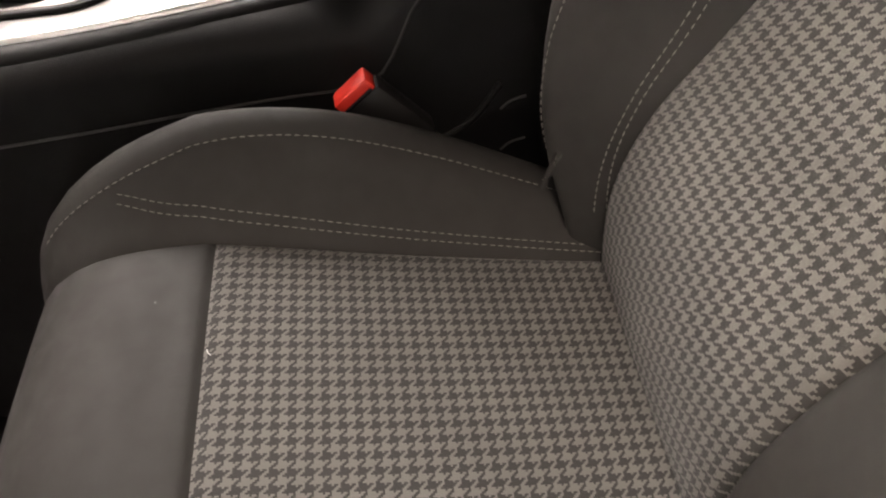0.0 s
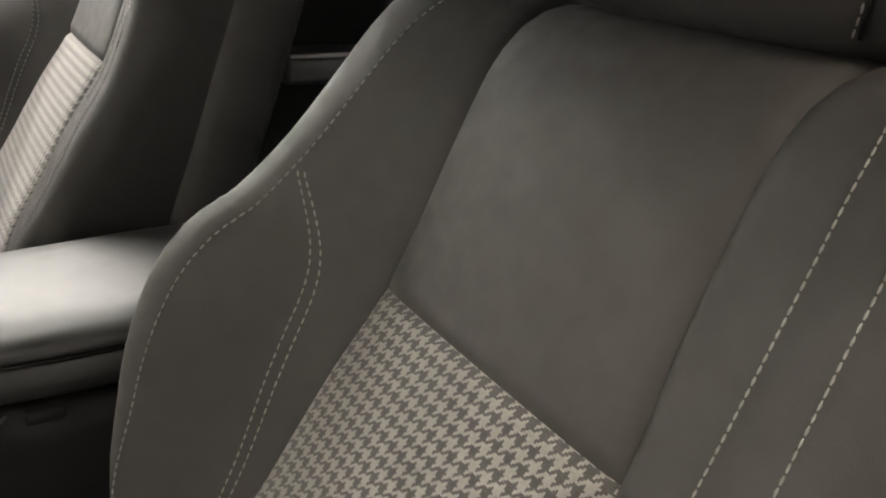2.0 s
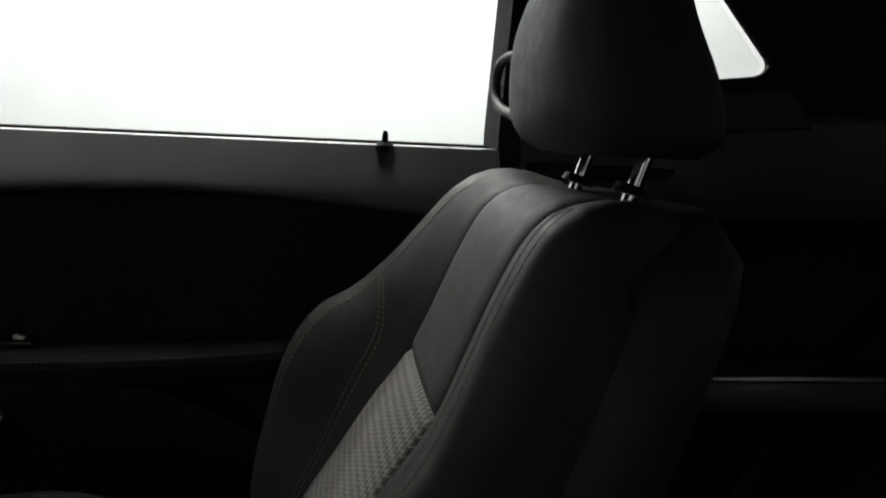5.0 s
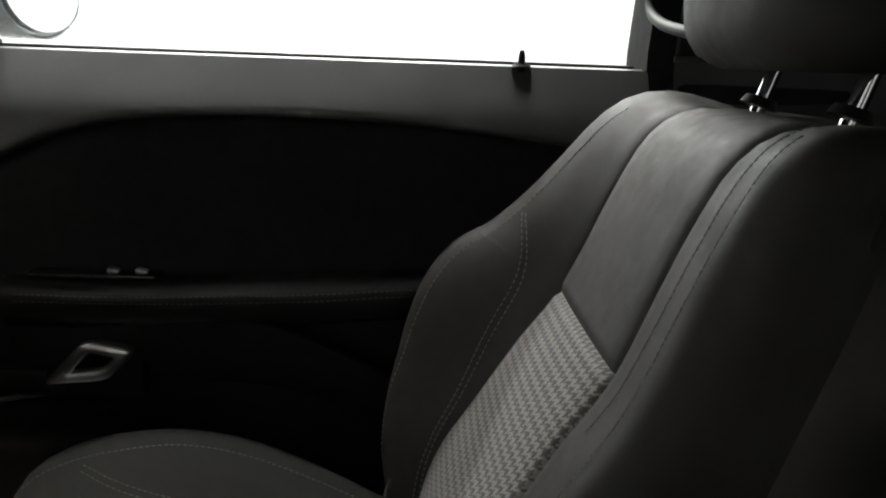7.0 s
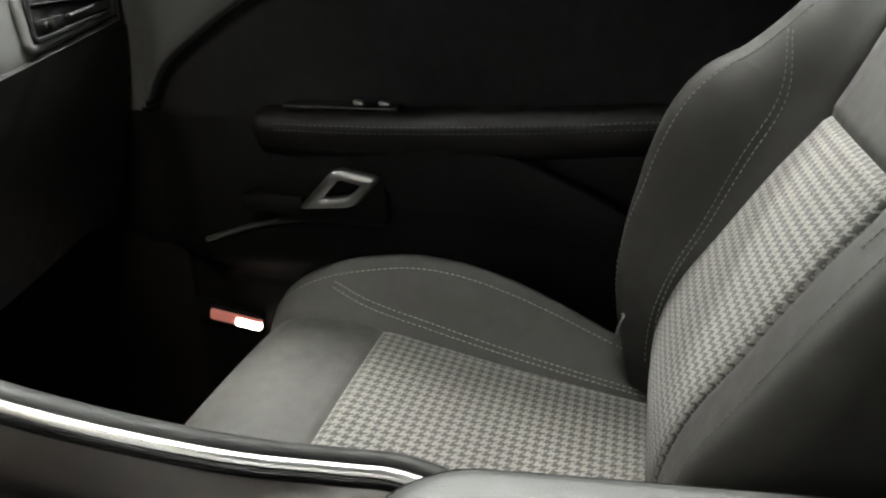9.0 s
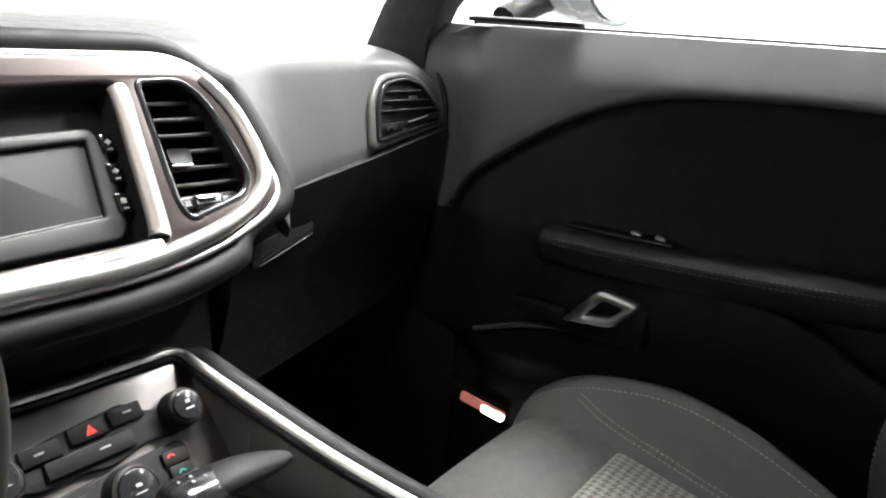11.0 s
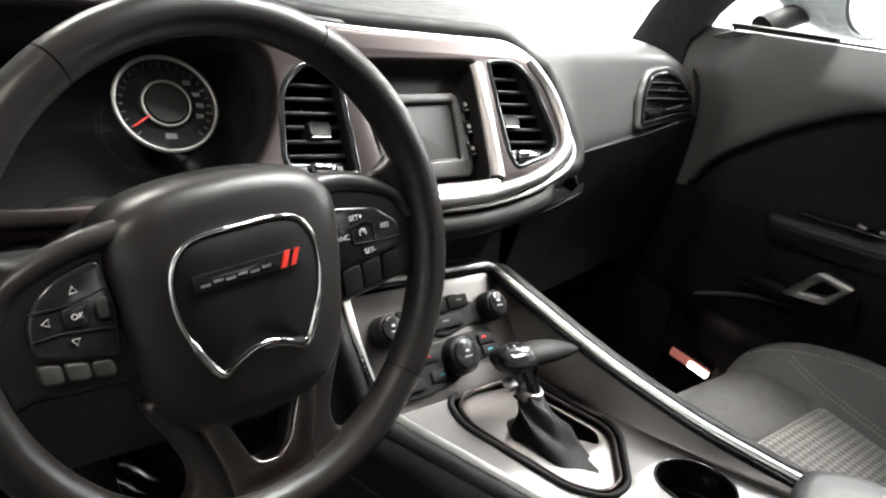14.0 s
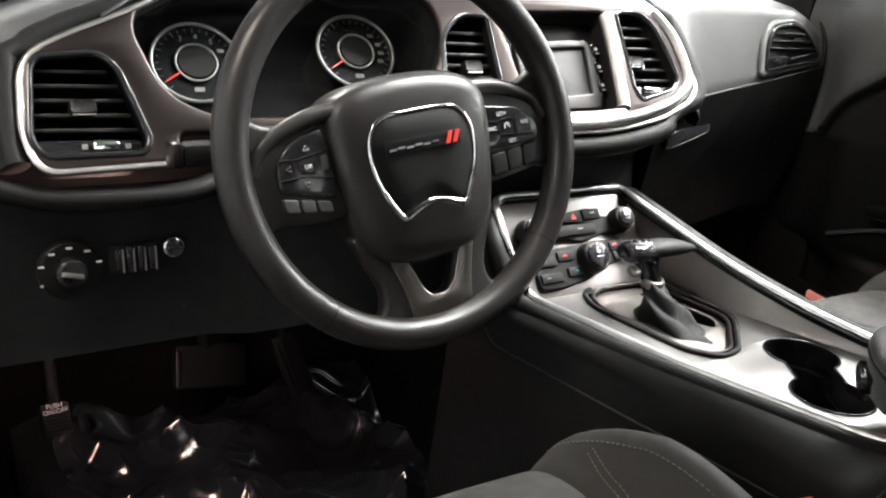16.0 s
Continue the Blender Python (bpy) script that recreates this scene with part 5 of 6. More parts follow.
for u, v, w in ((-0.045, 0.045, 0.03), (-0.045, 0.024, 0.036), (0.000, 0.028, 0.03), (0.085, 0.054, 0.026), (0.086, 0.041, 0.024), (-0.012, 0.050, 0.028)):
    part("button", box(w, 0.013, 0.005, cp(u, v, 0.0098), 0.0015), "hard", bank2)
for u, v, mat in ((-0.052, 0.045, "print_g"), (-0.052, 0.024, "print_g"), (-0.014, 0.050, "red"), (0.080, 0.056, "red"), (0.0, 0.028, "teal"), (0.085, 0.041, "teal")):
    part("mark", join_bm(box(0.0045, 0.0012, 0.0008, cp(u - 0.0017, v, 0.0128) @ pose(0, 0, 0, 0, 0, 30)), box(0.0045, 0.0012, 0.0008, cp(u + 0.0017, v, 0.0128) @ pose(0, 0, 0, 0, 0, -30))), mat, bank2)


def dial(u, v, r):
    base = part("dial", disc(r, r * 0.93, 0.020, cp(u, v, 0.016), 36, 0.002), "rubber", console, "ribbed black rotary dial")
    part("dial_ring", tube([cp(u, v, 0.026) @ Vector((r * 0.82 * math.cos(t), r * 0.82 * math.sin(t), 0)) for t in [2 * math.pi * i / 36 for i in range(36)]], 0.0009, True), "bezel", base)
    part("dial_cap", disc(r * 0.76, r * 0.72, 0.006, cp(u, v, 0.027), 32, 0.001), "gloss", base)
    part("mark", join_bm(box(r * 0.45, 0.0012, 0.0008, cp(u, v - 0.003, 0.0305)), box(r * 0.22, 0.003, 0.0008, cp(u, v + 0.003, 0.0305))), "print_g", base)


dial(0.106, 0.088, 0.019)
dial(-0.062, 0.086, 0.019)
dial(0.032, 0.042, 0.024)

# cup holders
cups = part("cup_holder", loft([[(x, y, floor_z(y) + 0.001) for x, y in [tuple(p) for p in holes[0]]], [(0.097 + (p[0] - 0.097) * 0.86, 0.444 + (p[1] - 0.444) * 0.88, 0.345) for p in holes[0]]], cap=False), "gloss", console, "deep black twin cup holder")
part("cup_floor", plate([(0.097 + (p[0] - 0.097) * 0.86, 0.444 + (p[1] - 0.444) * 0.88) for p in holes[0]], [], 0.004, 0.001, lambda u, v, w: Vector((u, v, 0.346 + w))), "rubber", cups)
part("cup_rim", tube([(p[0], p[1], floor_z(p[1]) + 0.002) for p in holes[0]], 0.0018, True), "gloss", cups)
part("cup_band", tube([(0.097 + (p[0] - 0.097) * 0.94, 0.444 + (p[1] - 0.444) * 0.95, 0.392) for p in holes[0]], 0.0014, True, n=6), "bezel", cups)

# shifter
shifter = thing("gear_shifter", "black T-handle gear selector with leather boot", "gear lever")
part("frame", tube([(p[0], p[1], floor_z(p[1]) + 0.003) for p in sp], 0.0038, True), "hard", shifter, "dark boot frame")
inner = [((p[0] - 0.065) * 0.88 + 0.065, (p[1] - 0.635) * 0.91 + 0.635) for p in sp]
part("frame_lip", tube([(a, b, floor_z(b) + 0.001) for a, b in inner], 0.003, True), "bezel", shifter)
slot = rounded([(0.092, 0.722), (0.116, 0.715), (0.124, 0.612), (0.104, 0.592), (0.086, 0.62)], 0.01)
part("gate_plate", plate(inner, [slot], 0.003, 0.001, lambda u, v, w: Vector((u, v, floor_z(v) - 0.006 + w))), "steel", shifter, "satin silver gate plate")
part("gate_well", loft([[(a, b, floor_z(b) - 0.006) for a, b in [tuple(p) for p in slot]], [(a, b, 0.36) for a, b in [tuple(p) for p in slot]]], cap=False), "rubber", shifter)
boot = []
for i in range(13):
    t = i / 12
    cx, cy, cz = 0.058 - 0.008 * t, 0.622 + 0.038 * t, 0.416 + 0.050 * t
    rx, ry = 0.044 - 0.030 * t ** 0.55, 0.070 - 0.055 * t ** 0.5
    boot.append([(cx + rx * math.cos(a) * (1 + 0.15 * math.sin(5 * a + 7 * t)), cy + ry * math.sin(a) * (1 + 0.15 * math.sin(4 * a - 6 * t)), cz + 0.004 * math.sin(3 * a + 9 * t)) for a in [2 * math.pi * k / 40 for k in range(40)]])
part("boot", loft(boot), "rubber", shifter, "creased black leather boot", angle=60)
part("collar", disc(0.015, 0.0145, 0.012, pose(0.050, 0.661, 0.468, 12), 28, 0.001), "steel", shifter, "dark silver collar")
part("neck", loft([[(0.050 + a * math.cos(t), 0.663 + 0.006 * k + b * math.sin(t), 0.470 + 0.0075 * k) for t in [2 * math.pi * i / 24 for i in range(24)]] for k, a, b in ((0, 0.0145, 0.0145), (1, 0.014, 0.015), (2, 0.015, 0.017), (3, 0.02, 0.02), (4, 0.026, 0.02))]), "gloss", shifter)
grip = []
for i in range(15):
    t = i / 14
    x = 0.008 + 0.108 * t
    k = math.sin(math.pi * min(max(t, 0.04), 0.965)) ** 0.35
    grip.append([(x, 0.674 - 0.012 * t + (0.022 - 0.006 * t) * k * math.cos(a), 0.508 + 0.004 * math.sin(t * 3.1) + (0.0135 - 0.003 * t) * k * math.sin(a)) for a in [2 * math.pi * j / 24 for j in range(24)]])
part("grip", loft(grip), "rubber", shifter, "smooth black T-grip", angle=60)
part("grip_cap", loft([[(x, 0.674 + 0.0225 * k * math.cos(a), 0.509 + 0.0142 * k * math.sin(a)) for a in [2 * math.pi * j / 24 for j in range(24)]] for x, k in ((0.004, 0.5), (0.007, 0.8), (0.014, 0.95), (0.028, 1.03), (0.040, 1.04), (0.046, 1.0))]), "gloss", shifter, "gloss black selector cap")
part("release", box(0.014, 0.016, 0.010, pose(0.016, 0.664, 0.486, 20), 0.004), "silver", shifter, "silver release button")
for k in range(4):
    part("mark", box(0.0018, 0.0026, 0.0006, pose(0.016 + 0.007 * (k % 2) + 0.004 * k, 0.676 - 0.007 * (k // 2), 0.5237)), "print_g", shifter)

# console body and armrest
def body_side(y, v):
    """The driver's flank of the console: a soft shoulder beside the plate, then a side that flares to the floor."""
    rear = step((0.305 - y) / 0.05)
    inner = curve_at([(0.28, 0.022), (0.32, 0.010), (0.42, -0.016), (0.53, -0.043), (0.64, -0.064), (0.75, -0.086), (0.84, -0.10)], y) * (1 - rear) - 0.030 * rear
    outer = curve_at([(-0.20, -0.058), (0.20, -0.058), (0.32, -0.056), (0.42, -0.060), (0.56, -0.084), (0.76, -0.118), (0.84, -0.128)], y)
    z0 = 0.426 * (1 - rear) + 0.464 * rear + 0.10 * step((y - 0.757) / 0.083)
    if v < 0.3:
        a = v / 0.3 * math.pi / 2
        return Vector((inner + (outer - inner) * math.sin(a), y, z0 - 0.030 * (1 - math.cos(a))))
    t = (v - 0.3) / 0.7
    return Vector((outer - 0.045 * t ** 0.8, y, (z0 - 0.030) * (1 - t)))


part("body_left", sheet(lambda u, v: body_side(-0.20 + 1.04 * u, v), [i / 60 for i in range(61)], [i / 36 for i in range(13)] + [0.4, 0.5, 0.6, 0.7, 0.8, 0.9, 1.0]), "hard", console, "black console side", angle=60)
part("side_seam", tube([body_side(y, v) + Vector((-0.0004, 0, 0.0004)) for y, v in [(0.232 + 0.56 * k / 60, curve_at([(0, 0.10), (0.02, 0.16), (0.08, 0.31), (0.2, 0.36), (1, 0.35)], k / 60)) for k in range(61)]], 0.0013, n=6), "vinyl", console)
part("side_crease", tube(smooth_path([body_side(0.300, 0.50), body_side(0.265, 0.51), body_side(0.225, 0.48), body_side(0.195, 0.42)], 6), 0.0035, n=8), "hard", console)
for v in (0.45, 0.52):
    part("side_clip", tube(smooth_path([body_side(0.195, v + 0.012), body_side(0.186, v), body_side(0.172, v - 0.006)], 5), 0.0014, n=6), "vinyl", console)
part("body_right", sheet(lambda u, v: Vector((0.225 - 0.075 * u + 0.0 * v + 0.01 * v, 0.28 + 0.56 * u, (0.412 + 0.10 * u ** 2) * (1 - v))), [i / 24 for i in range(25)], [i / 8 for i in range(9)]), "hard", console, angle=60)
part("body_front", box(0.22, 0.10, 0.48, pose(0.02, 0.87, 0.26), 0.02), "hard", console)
part("body_rear", box(0.15, 0.42, 0.44, pose(0.045, 0.0, 0.215), 0.03, 3), "hard", console, "black moulded console box")
arm = thing("armrest", "padded grey-black console armrest lid", "armrest")
LID = rounded([(0.105, 0.380), (0.140, 0.345), (0.150, 0.215), (0.160, 0.080), (0.160, -0.150), (-0.050, -0.150), (-0.050, 0.140), (-0.046, 0.245), (-0.012, 0.325), (0.048, 0.372)], [0.02, 0.03, 0.05, 0.05, 0.03, 0.03, 0.05, 0.05, 0.04, 0.04], 6)


def lid_ring(grow, z):
    return [(0.05 + (a - 0.05) * (1 + grow / 0.1), 0.12 + (b - 0.12) * (1 + grow / 0.25), z) for a, b in LID]


part("lid", loft([lid_ring(g, z) for g, z in ((-0.010, 0.502), (-0.001, 0.504), (0.0015, 0.509), (0.0, 0.515), (-0.005, 0.5195), (-0.014, 0.522), (-0.035, 0.5235), (-0.07, 0.524))]), "vinyl", arm, "padded grey-black vinyl lid", angle=60)
part("lid_seam", tube(lid_ring(-0.0005, 0.5025), 0.0018, True, n=8), "hard", arm)
part("lid_base", loft([lid_ring(g, z) for g, z in ((-0.016, 0.464), (-0.008, 0.466), (-0.002, 0.472), (0.0, 0.484), (-0.002, 0.496), (-0.006, 0.501))]), "vinyl", arm, "padded lower edge of the lid", angle=60)
for k in (0.0022, 0.0062):
    part("stitching", stitches([Vector((a, b, 0.5195 - k * 0.6)) for a, b, _ in lid_ring(-0.004 + k * 0.6, 0)][:34]), "vinyl", arm)
part("finger_recess", box(0.050, 0.016, 0.018, pose(0.020, 0.3505, 0.482, 0, 0, 33), 0.005), "gloss", arm, "dark finger recess under the lid")
part("side_notch", box(0.012, 0.030, 0.012, pose(-0.048, 0.205, 0.458), 0.003), "rubber", arm)


# ---------- steering wheel ----------
wheel = thing("steering_wheel", "black leather three-spoke steering wheel with chrome-ringed hub, turned slightly", "steering wheel", at=(0, 0, 0))
WM = Matrix.Translation((-0.315, 0.676, 0.660)) @ Matrix.Rotation(radians(90 - 14.3), 4, "X") @ Matrix.Rotation(radians(8), 4, "Z")


def wl(x, y, z=0.0):
    return WM @ Vector((x, y, z))


R, T = 0.1898, 0.0165


def rim_arc(a0, a1, n, fat=1.0):
    """A stretch of the rim; the section is an oval, thicker front to back."""
    rings = []
    for i in range(n + 1):
        a = radians(a0 + (a1 - a0) * i / n)
        rings.append([wl((R + fat * T * math.cos(t)) * math.cos(a), (R + fat * T * math.cos(t)) * math.sin(a) - 0.002, fat * 1.12 * T * math.sin(t)) for t in [2 * math.pi * k / 20 for k in range(20)]])
    return loft(rings)


SEAMS = (58, 121, 227, 317, 418)
for a, b in zip(SEAMS, SEAMS[1:]):
    part("rim", rim_arc(a + 0.25, b - 0.25, max(8, int((b - a) / 3)), 1.0), "leather", wheel, "black leather rim", angle=60)
part("rim_core", rim_arc(0, 359.9, 90, 0.965), "rubber", wheel)
pad_out = [(0.0, 0.075), (0.05, 0.071), (0.080, 0.060), (0.094, 0.040), (0.094, 0.0), (0.086, -0.055), (0.074, -0.092), (0.050, -0.112), (0.0, -0.119)]
pad_out = [Vector((a, b, 0)) for a, b in pad_out] + [Vector((-a, b, 0)) for a, b in pad_out[-2:0:-1]]
pad_out = smooth_path(pad_out, 5, True)
rings = []
for k, d in ((1.0, -0.045), (1.01, -0.022), (1.0, -0.006), (0.965, 0.005), (0.90, 0.012), (0.78, 0.0165), (0.5, 0.018), (0.15, 0.018)):
    rings.append([wl(p.x * k, p.y * k - 0.01 * (1 - k), d) for p in pad_out])
hub = part("hub_pad", loft(rings), "leather", wheel, "domed black airbag cover", angle=60)
shield = [(0.0, 0.036), (0.03, 0.0355), (0.048, 0.030), (0.0585, 0.014), (0.0605, -0.008), (0.056, -0.030), (0.045, -0.054), (0.0355, -0.0665), (0.024, -0.062), (0.010, -0.0565), (0.0, -0.0555)]
shield = smooth_path([Vector((a, b, 0)) for a, b in shield] + [Vector((-a, b, 0)) for a, b in shield[-2:0:-1]], 5, True)
part("centre_panel", loft([[wl(p.x * k, p.y * k - 0.008 * (1 - k), d) for p in shield] for k, d in ((1.0, 0.008), (0.99, 0.018), (0.93, 0.0205), (0.5, 0.0215), (0.1, 0.0215))]), "hard", hub, "black hub centre", angle=60)
part("chrome_ring", tube([wl(p.x, p.y, 0.0195) for p in shield], [0.0021 + 0.0012 * (p.y < -0.04) for p in shield], True), "chrome", hub, "bright chrome shield ring")
part("chrome_chin", loft([[wl(x, y + dy, 0.0205 + dz) for dy, dz in ((0.0, 0.0), (0.004, 0.002), (0.007, 0.0), (0.0035, -0.004))] for x, y in ((-0.034, -0.067), (-0.024, -0.065), (-0.012, -0.061), (0.0, -0.0595), (0.012, -0.061), (0.024, -0.065), (0.034, -0.067))]), "chrome", hub)
part("badge", box(0.088, 0.013, 0.003, WM @ pose(-0.002, 0.003, 0.0222), 0.001), "gloss", hub, "narrow black badge")
for k in range(6):
    part("badge_bar", box(0.0075, 0.0018, 0.0012, WM @ pose(-0.037 + 0.0098 * k, 0.0015 + 0.001 * (k % 2), 0.024)), "silver", hub)
for k in range(2):
    part("badge_stripe", loft([[wl(0.028 + 0.0085 * k + a, 0.0035 + b, d) for a, b in ((-0.0045, -0.006), (0.000, -0.006), (0.0055, 0.006), (0.001, 0.006))] for d in (0.0235, 0.025)]), "red", hub, "red slanted stripe", smooth=False)


def shape(name, outline, thick, bevel, top, mat, parent, label=""):
    """A raised piece of the wheel, its outline in the wheel's plane, its face at height top."""
    if sum(a * d - b * c for (a, b), (c, d) in zip(outline, outline[1:] + outline[:1])) < 0:
        outline = outline[::-1]
    return part(name, plate(rounded(outline, bevel * 2.4), [], thick, bevel, lambda u, v, w: wl(u, v, w + top - thick / 2)), mat, parent, label)


def spoke_side(s):
    arm_out = [(s * a, b) for a, b in ((0.070, 0.054), (0.105, 0.048), (0.150, 0.044), (0.178, 0.066), (0.182, 0.0), (0.172, -0.055), (0.158, -0.048), (0.13, -0.052), (0.085, -0.056), (0.07, -0.04))]
    arm = shape("spoke", arm_out, 0.022, 0.007, -0.001, "leather", wheel, "black padded side spoke")
    brow = smooth_path([wl(s * a, b, d) for a, b, d in ((0.080, 0.048, -0.002), (0.108, 0.046, -0.003), (0.140, 0.036, -0.003), (0.160, 0.024, -0.003), (0.172, 0.004, -0.003))], 6)
    part("brow", tube(brow, [0.010 - 0.004 * i / len(brow) for i in range(len(brow))]), "leather", arm)
    return arm


arm = spoke_side(1)
pod = shape("switch_pod", [(0.078, 0.030), (0.134, 0.020), (0.157, 0.002), (0.158, -0.019), (0.086, -0.022)], 0.012, 0.003, 0.005, "gloss", arm, "gloss black cruise switch pod")
part("pod_groove", tube([wl(a, b, 0.0052) for a, b in ((0.080, 0.012), (0.104, 0.008), (0.106, -0.006), (0.128, -0.009), (0.155, -0.010))], 0.0007, n=6), "rubber", pod)
part("pod_groove", tube([wl(a, b, 0.0052) for a, b in ((0.128, -0.009), (0.127, 0.008), (0.118, 0.010), (0.104, 0.008))], 0.0007, n=6), "rubber", pod)
for text, u, v in (("SET+", 0.111, 0.015), ("RES", 0.140, 0.002), ("CANC", 0.093, 0.001), ("SET-", 0.121, -0.0155)):
    lettering(text, 0.0062, pod, "print_w", WM @ pose(u, v, 0.0054, 0, 0, -2))
part("symbol", tube([wl(0.116 + 0.0032 * math.cos(t), 0.0012 + 0.0032 * math.sin(t), 0.0055) for t in [-0.6 + 4.4 * i / 18 for i in range(19)]], 0.0006, n=6), "print_w", pod)
part("symbol", tube([wl(0.116, 0.0012, 0.0055), wl(0.1185, 0.0045, 0.0055)], 0.0006, n=6), "print_w", pod)
for k in range(3):
    a, b = 0.090 + 0.022 * k, 0.090 + 0.022 * (k + 1) - 0.0012
    shape("lower_key", [(a, -0.026 + 0.002 * k), (b, -0.025 + 0.002 * k), (b - 0.002 * k, -0.048 + 0.002 * k), (a - 0.001 * k, -0.050 + 0.002 * k)], 0.012, 0.002, 0.003, "hard", arm)
arm = spoke_side(-1)
pod = shape("switch_pod", [(-0.150, 0.006), (-0.141, 0.020), (-0.127, 0.029), (-0.097, 0.036), (-0.092, 0.0), (-0.096, -0.034), (-0.151, -0.018)], 0.012, 0.003, 0.005, "gloss", arm, "gloss black menu switch pod")
part("pod_groove", tube([wl(a, b, 0.0052) for a, b in ((-0.147, 0.012), (-0.128, 0.011), (-0.110, 0.013), (-0.096, 0.016))], 0.0007, n=6), "rubber", pod)
part("pod_groove", tube([wl(a, b, 0.0052) for a, b in ((-0.149, -0.006), (-0.130, -0.006), (-0.112, -0.009), (-0.097, -0.012))], 0.0007, n=6), "rubber", pod)
shape("centre_key", [(-0.128, 0.009), (-0.110, 0.011), (-0.112, -0.006), (-0.128, -0.004)], 0.006, 0.0015, 0.0062, "gloss", pod)
lettering("OK", 0.0056, pod, "print_w", WM @ pose(-0.119, 0.0025, 0.0066))
for u, v, r in ((-0.118, 0.0195, 90), (-0.123, -0.0135, 270), (-0.138, 0.0035, 180)):
    part("arrow", tube([WM @ (pose(u, v, 0.0056, 0, 0, r) @ Vector((0.0030 * math.cos(t), 0.0030 * math.sin(t), 0))) for t in (0, 2.094, 4.189)], 0.0005, True, n=6), "print_w", pod)
shape("side_key", [(-0.1055, 0.010), (-0.098, 0.011), (-0.0985, -0.005), (-0.106, -0.004)], 0.006, 0.0014, 0.0066, "vinyl", pod, "grey side key")
for k in range(3):
    a, b = -0.150 + 0.0165 * k, -0.150 + 0.0165 * (k + 1) - 0.001
    shape("lower_key", [(a, -0.022 - 0.004 * k), (b, -0.0255 - 0.004 * k), (b, -0.040 - 0.003 * k), (a + 0.001, -0.037 - 0.003 * k)], 0.012, 0.002, 0.004, "vinyl", arm, "grey lower key")
low_out = rounded([(-0.090, -0.076), (0.090, -0.076), (0.074, -0.108), (0.062, -0.138), (0.066, -0.160), (0.094, -0.172), (0.070, -0.186), (0.0, -0.198), (-0.070, -0.186), (-0.094, -0.172), (-0.066, -0.160), (-0.062, -0.138), (-0.074, -0.108)], [0.01, 0.01, 0.02, 0.02, 0.014, 0.004, 0.02, 0.02, 0.02, 0.004, 0.014, 0.02, 0.02])
low_hole = rounded([(-0.034, -0.098), (0.034, -0.098), (0.018, -0.146), (0.010, -0.156), (-0.010, -0.156), (-0.018, -0.146)], 0.007)
lsp = part("lower_spoke", plate(low_out, [low_hole], 0.022, 0.006, lambda u, v, w: wl(u, v, w - 0.014)), "leather", wheel, "black lower spoke")
trim_out = rounded([(-0.056, -0.098), (0.056, -0.098), (0.040, -0.150), (0.038, -0.176), (0.024, -0.190), (-0.024, -0.190), (-0.038, -0.176), (-0.040, -0.150)], [0.006, 0.006, 0.02, 0.014, 0.012, 0.012, 0.014, 0.02])
trim = part("spoke_trim", plate(trim_out, [rounded([(-0.034, -0.106), (0.034, -0.106), (0.018, -0.146), (0.008, -0.155), (-0.008, -0.155), (-0.018, -0.146)], 0.006)], 0.006, 0.0024, lambda u, v, w: wl(u, v, w - 0.002)), "trimmetal", lsp, "dark satin metal spoke trim")
part("trim_edge", tube([wl(a, b, -0.0005) for a, b in trim_out], 0.0011, True, n=6), "slat", lsp)
part("hub_back", disc(0.06, 0.075, 0.06, WM @ pose(0, -0.01, -0.07), 32), "hard", wheel)

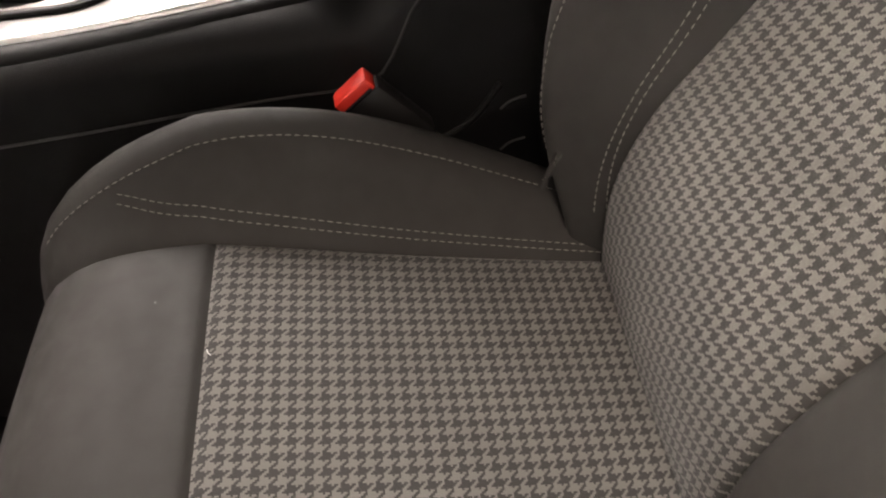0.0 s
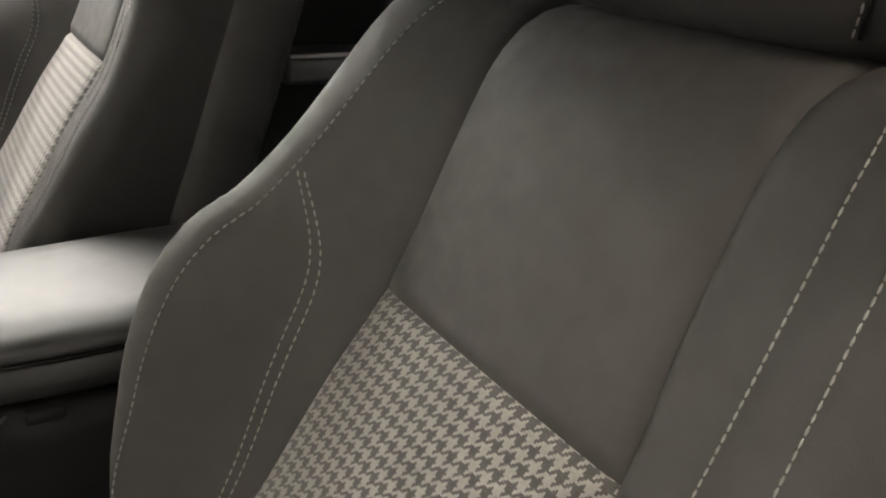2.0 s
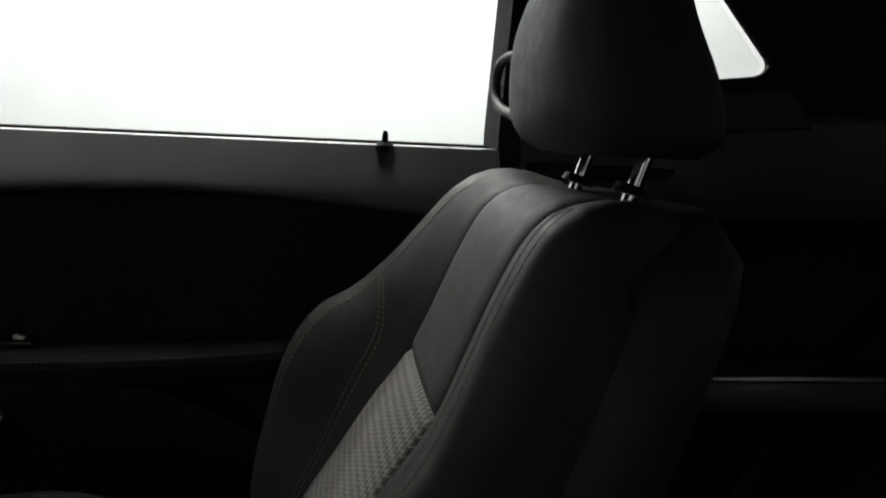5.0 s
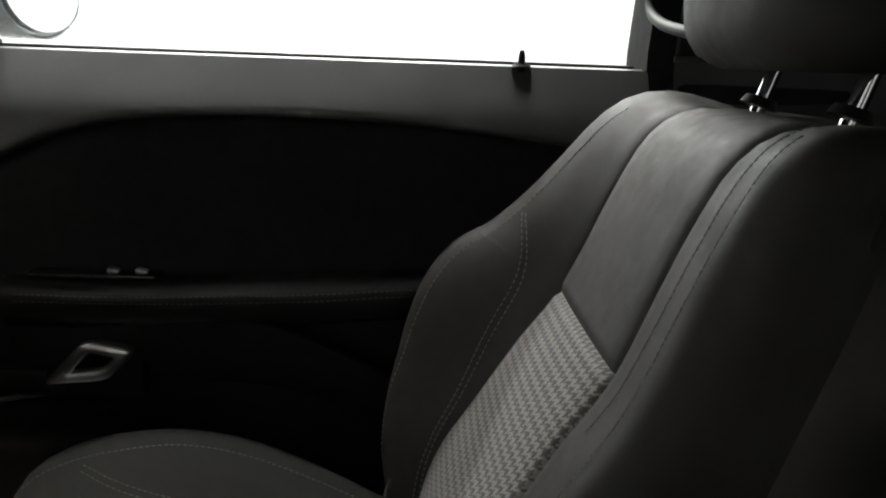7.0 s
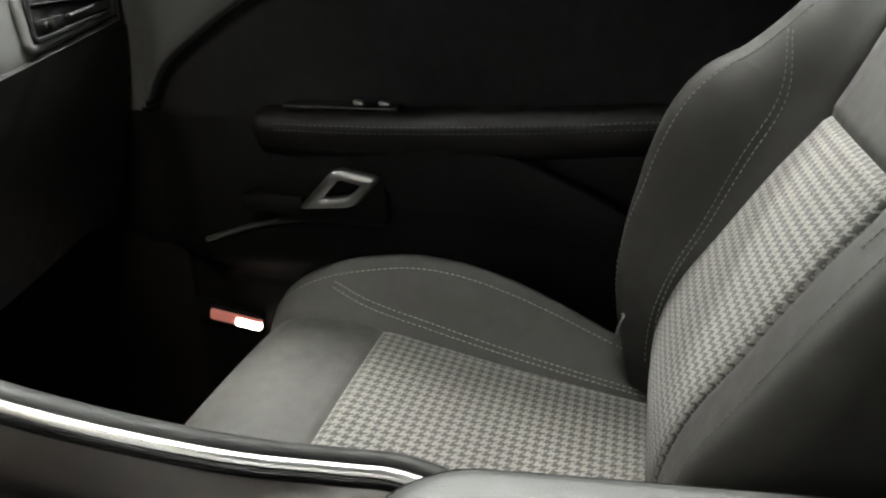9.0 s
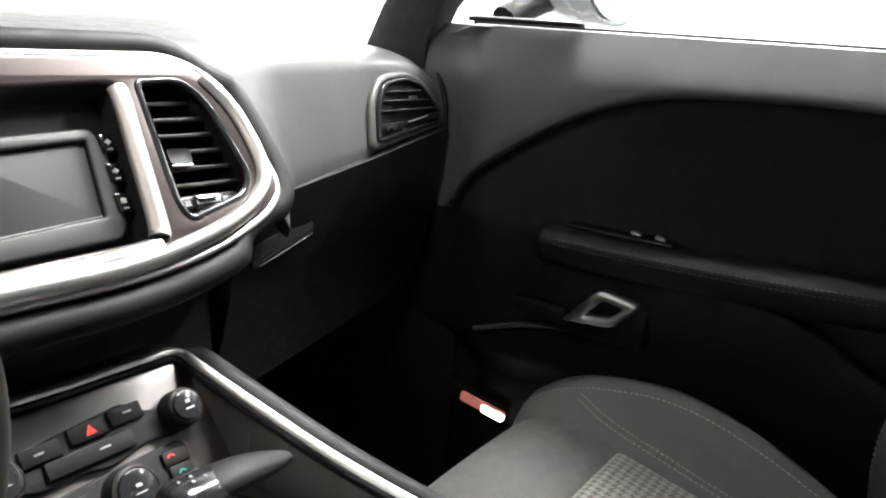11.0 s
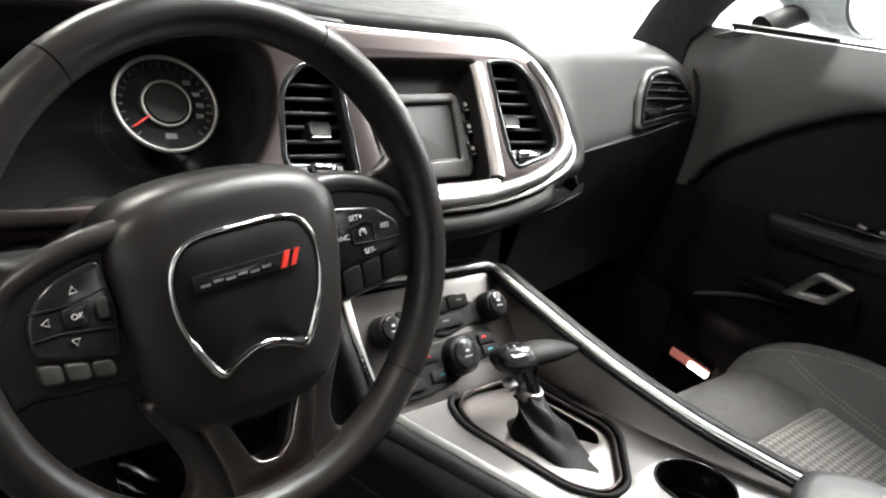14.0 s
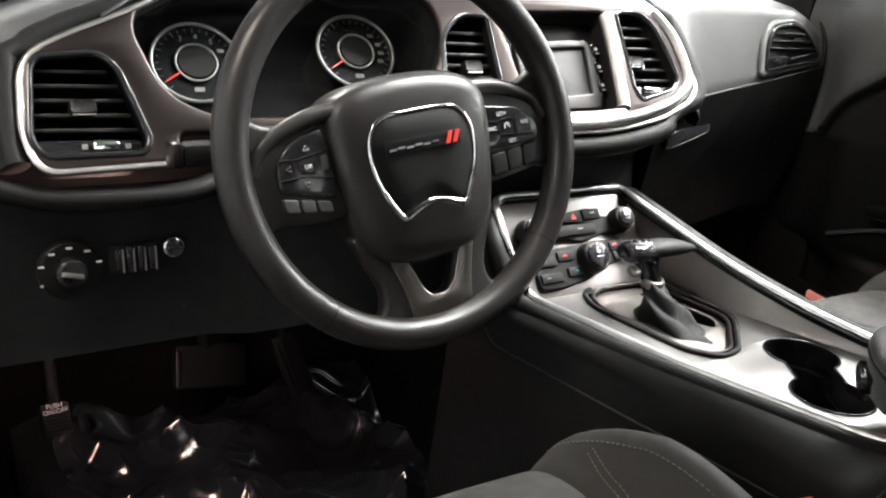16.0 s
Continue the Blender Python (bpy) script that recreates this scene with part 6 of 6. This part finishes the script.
# ---------- driver's footwell ----------
brake = thing("brake_pedal", "wide black rubber brake pedal with a worn metal edge", "pedal")
part("pad", box(0.118, 0.018, 0.072, pose(-0.382, 1.19, 0.192, -24, 8, 0), 0.005), "rubber", brake)
part("edge", box(0.010, 0.021, 0.058, pose(-0.436, 1.187, 0.199, -24, 8, 0), 0.003), "bezel", brake)
part("arm", tube(smooth_path([(-0.385, 1.20, 0.21), (-0.39, 1.25, 0.36), (-0.40, 1.28, 0.55)]), 0.011), "hard", brake)
gas = thing("accelerator_pedal", "long narrow black rubber accelerator pedal", "pedal")
part("pad", box(0.045, 0.016, 0.12, pose(-0.243, 1.17, 0.172, -28, -14, 0), 0.005), "rubber", gas)
part("arm", tube([(-0.255, 1.19, 0.21), (-0.262, 1.27, 0.45)], 0.008), "hard", gas)
for k in range(4):
    part("rib", box(0.004, 0.004, 0.10, pose(-0.258 + 0.010 * k, 1.161, 0.171, -28, -14), 0.001), "hard", gas)
park = thing("parking_brake_pedal", "small black parking brake pedal with printed instructions", "pedal")
pm = pose(-0.631, 1.05, 0.227, 55, 0, 4)
part("pad", box(0.036, 0.042, 0.012, pm, 0.004), "rubber", park)
for k in range(5):
    part("rib", box(0.032, 0.0026, 0.004, pm @ pose(0, -0.018 + 0.005 * k, 0.007)), "hard", park)
lettering("PUSH", 0.0085, park, "print_w", pm @ pose(0, 0.0165, 0.0068))
lettering("ON/OFF", 0.0085, park, "print_w", pm @ pose(0, 0.0085, 0.0095))
part("arm", tube([(-0.631, 1.065, 0.23), (-0.631, 1.17, 0.42)], 0.009), "hard", park)


def wrinkled(u, v):
    """The loose sheet: soft billows crossed by sharp folds, climbing towards the pedals and the console."""
    x, y = -0.68 + 0.58 * u, 0.48 + 0.74 * v
    z = 0.035 + 0.035 * noise.noise(Vector((x * 6, y * 5, 0.3))) + 0.09 * max(0, v - 0.7) ** 1.2 + 0.05 * max(0, u - 0.8)
    for k, (a, b, h) in enumerate(((4, 3, 0.040), (-5, 6, 0.034), (8, 7, 0.016), (-11, 9, 0.010))):
        fold = 1 - abs(noise.noise(Vector((x * a + y * 2, y * b - x * 2, 2.0 + 3.1 * k)))) * 1.7
        z += h * max(0.0, fold) ** 2
    return Vector((x, y, z))


solid("floor_mat", box(0.52, 0.66, 0.012, pose(-0.38, 0.84, 0.004), 0.004), "carpet", "dark carpet floor mat under the pedals", "floor mat")
solid("plastic_sheet", sheet(wrinkled, [i / 110 for i in range(111)], [i / 130 for i in range(131)], 0.001), "film", "crumpled glossy clear plastic sheet over the floor mat", "plastic sheet")
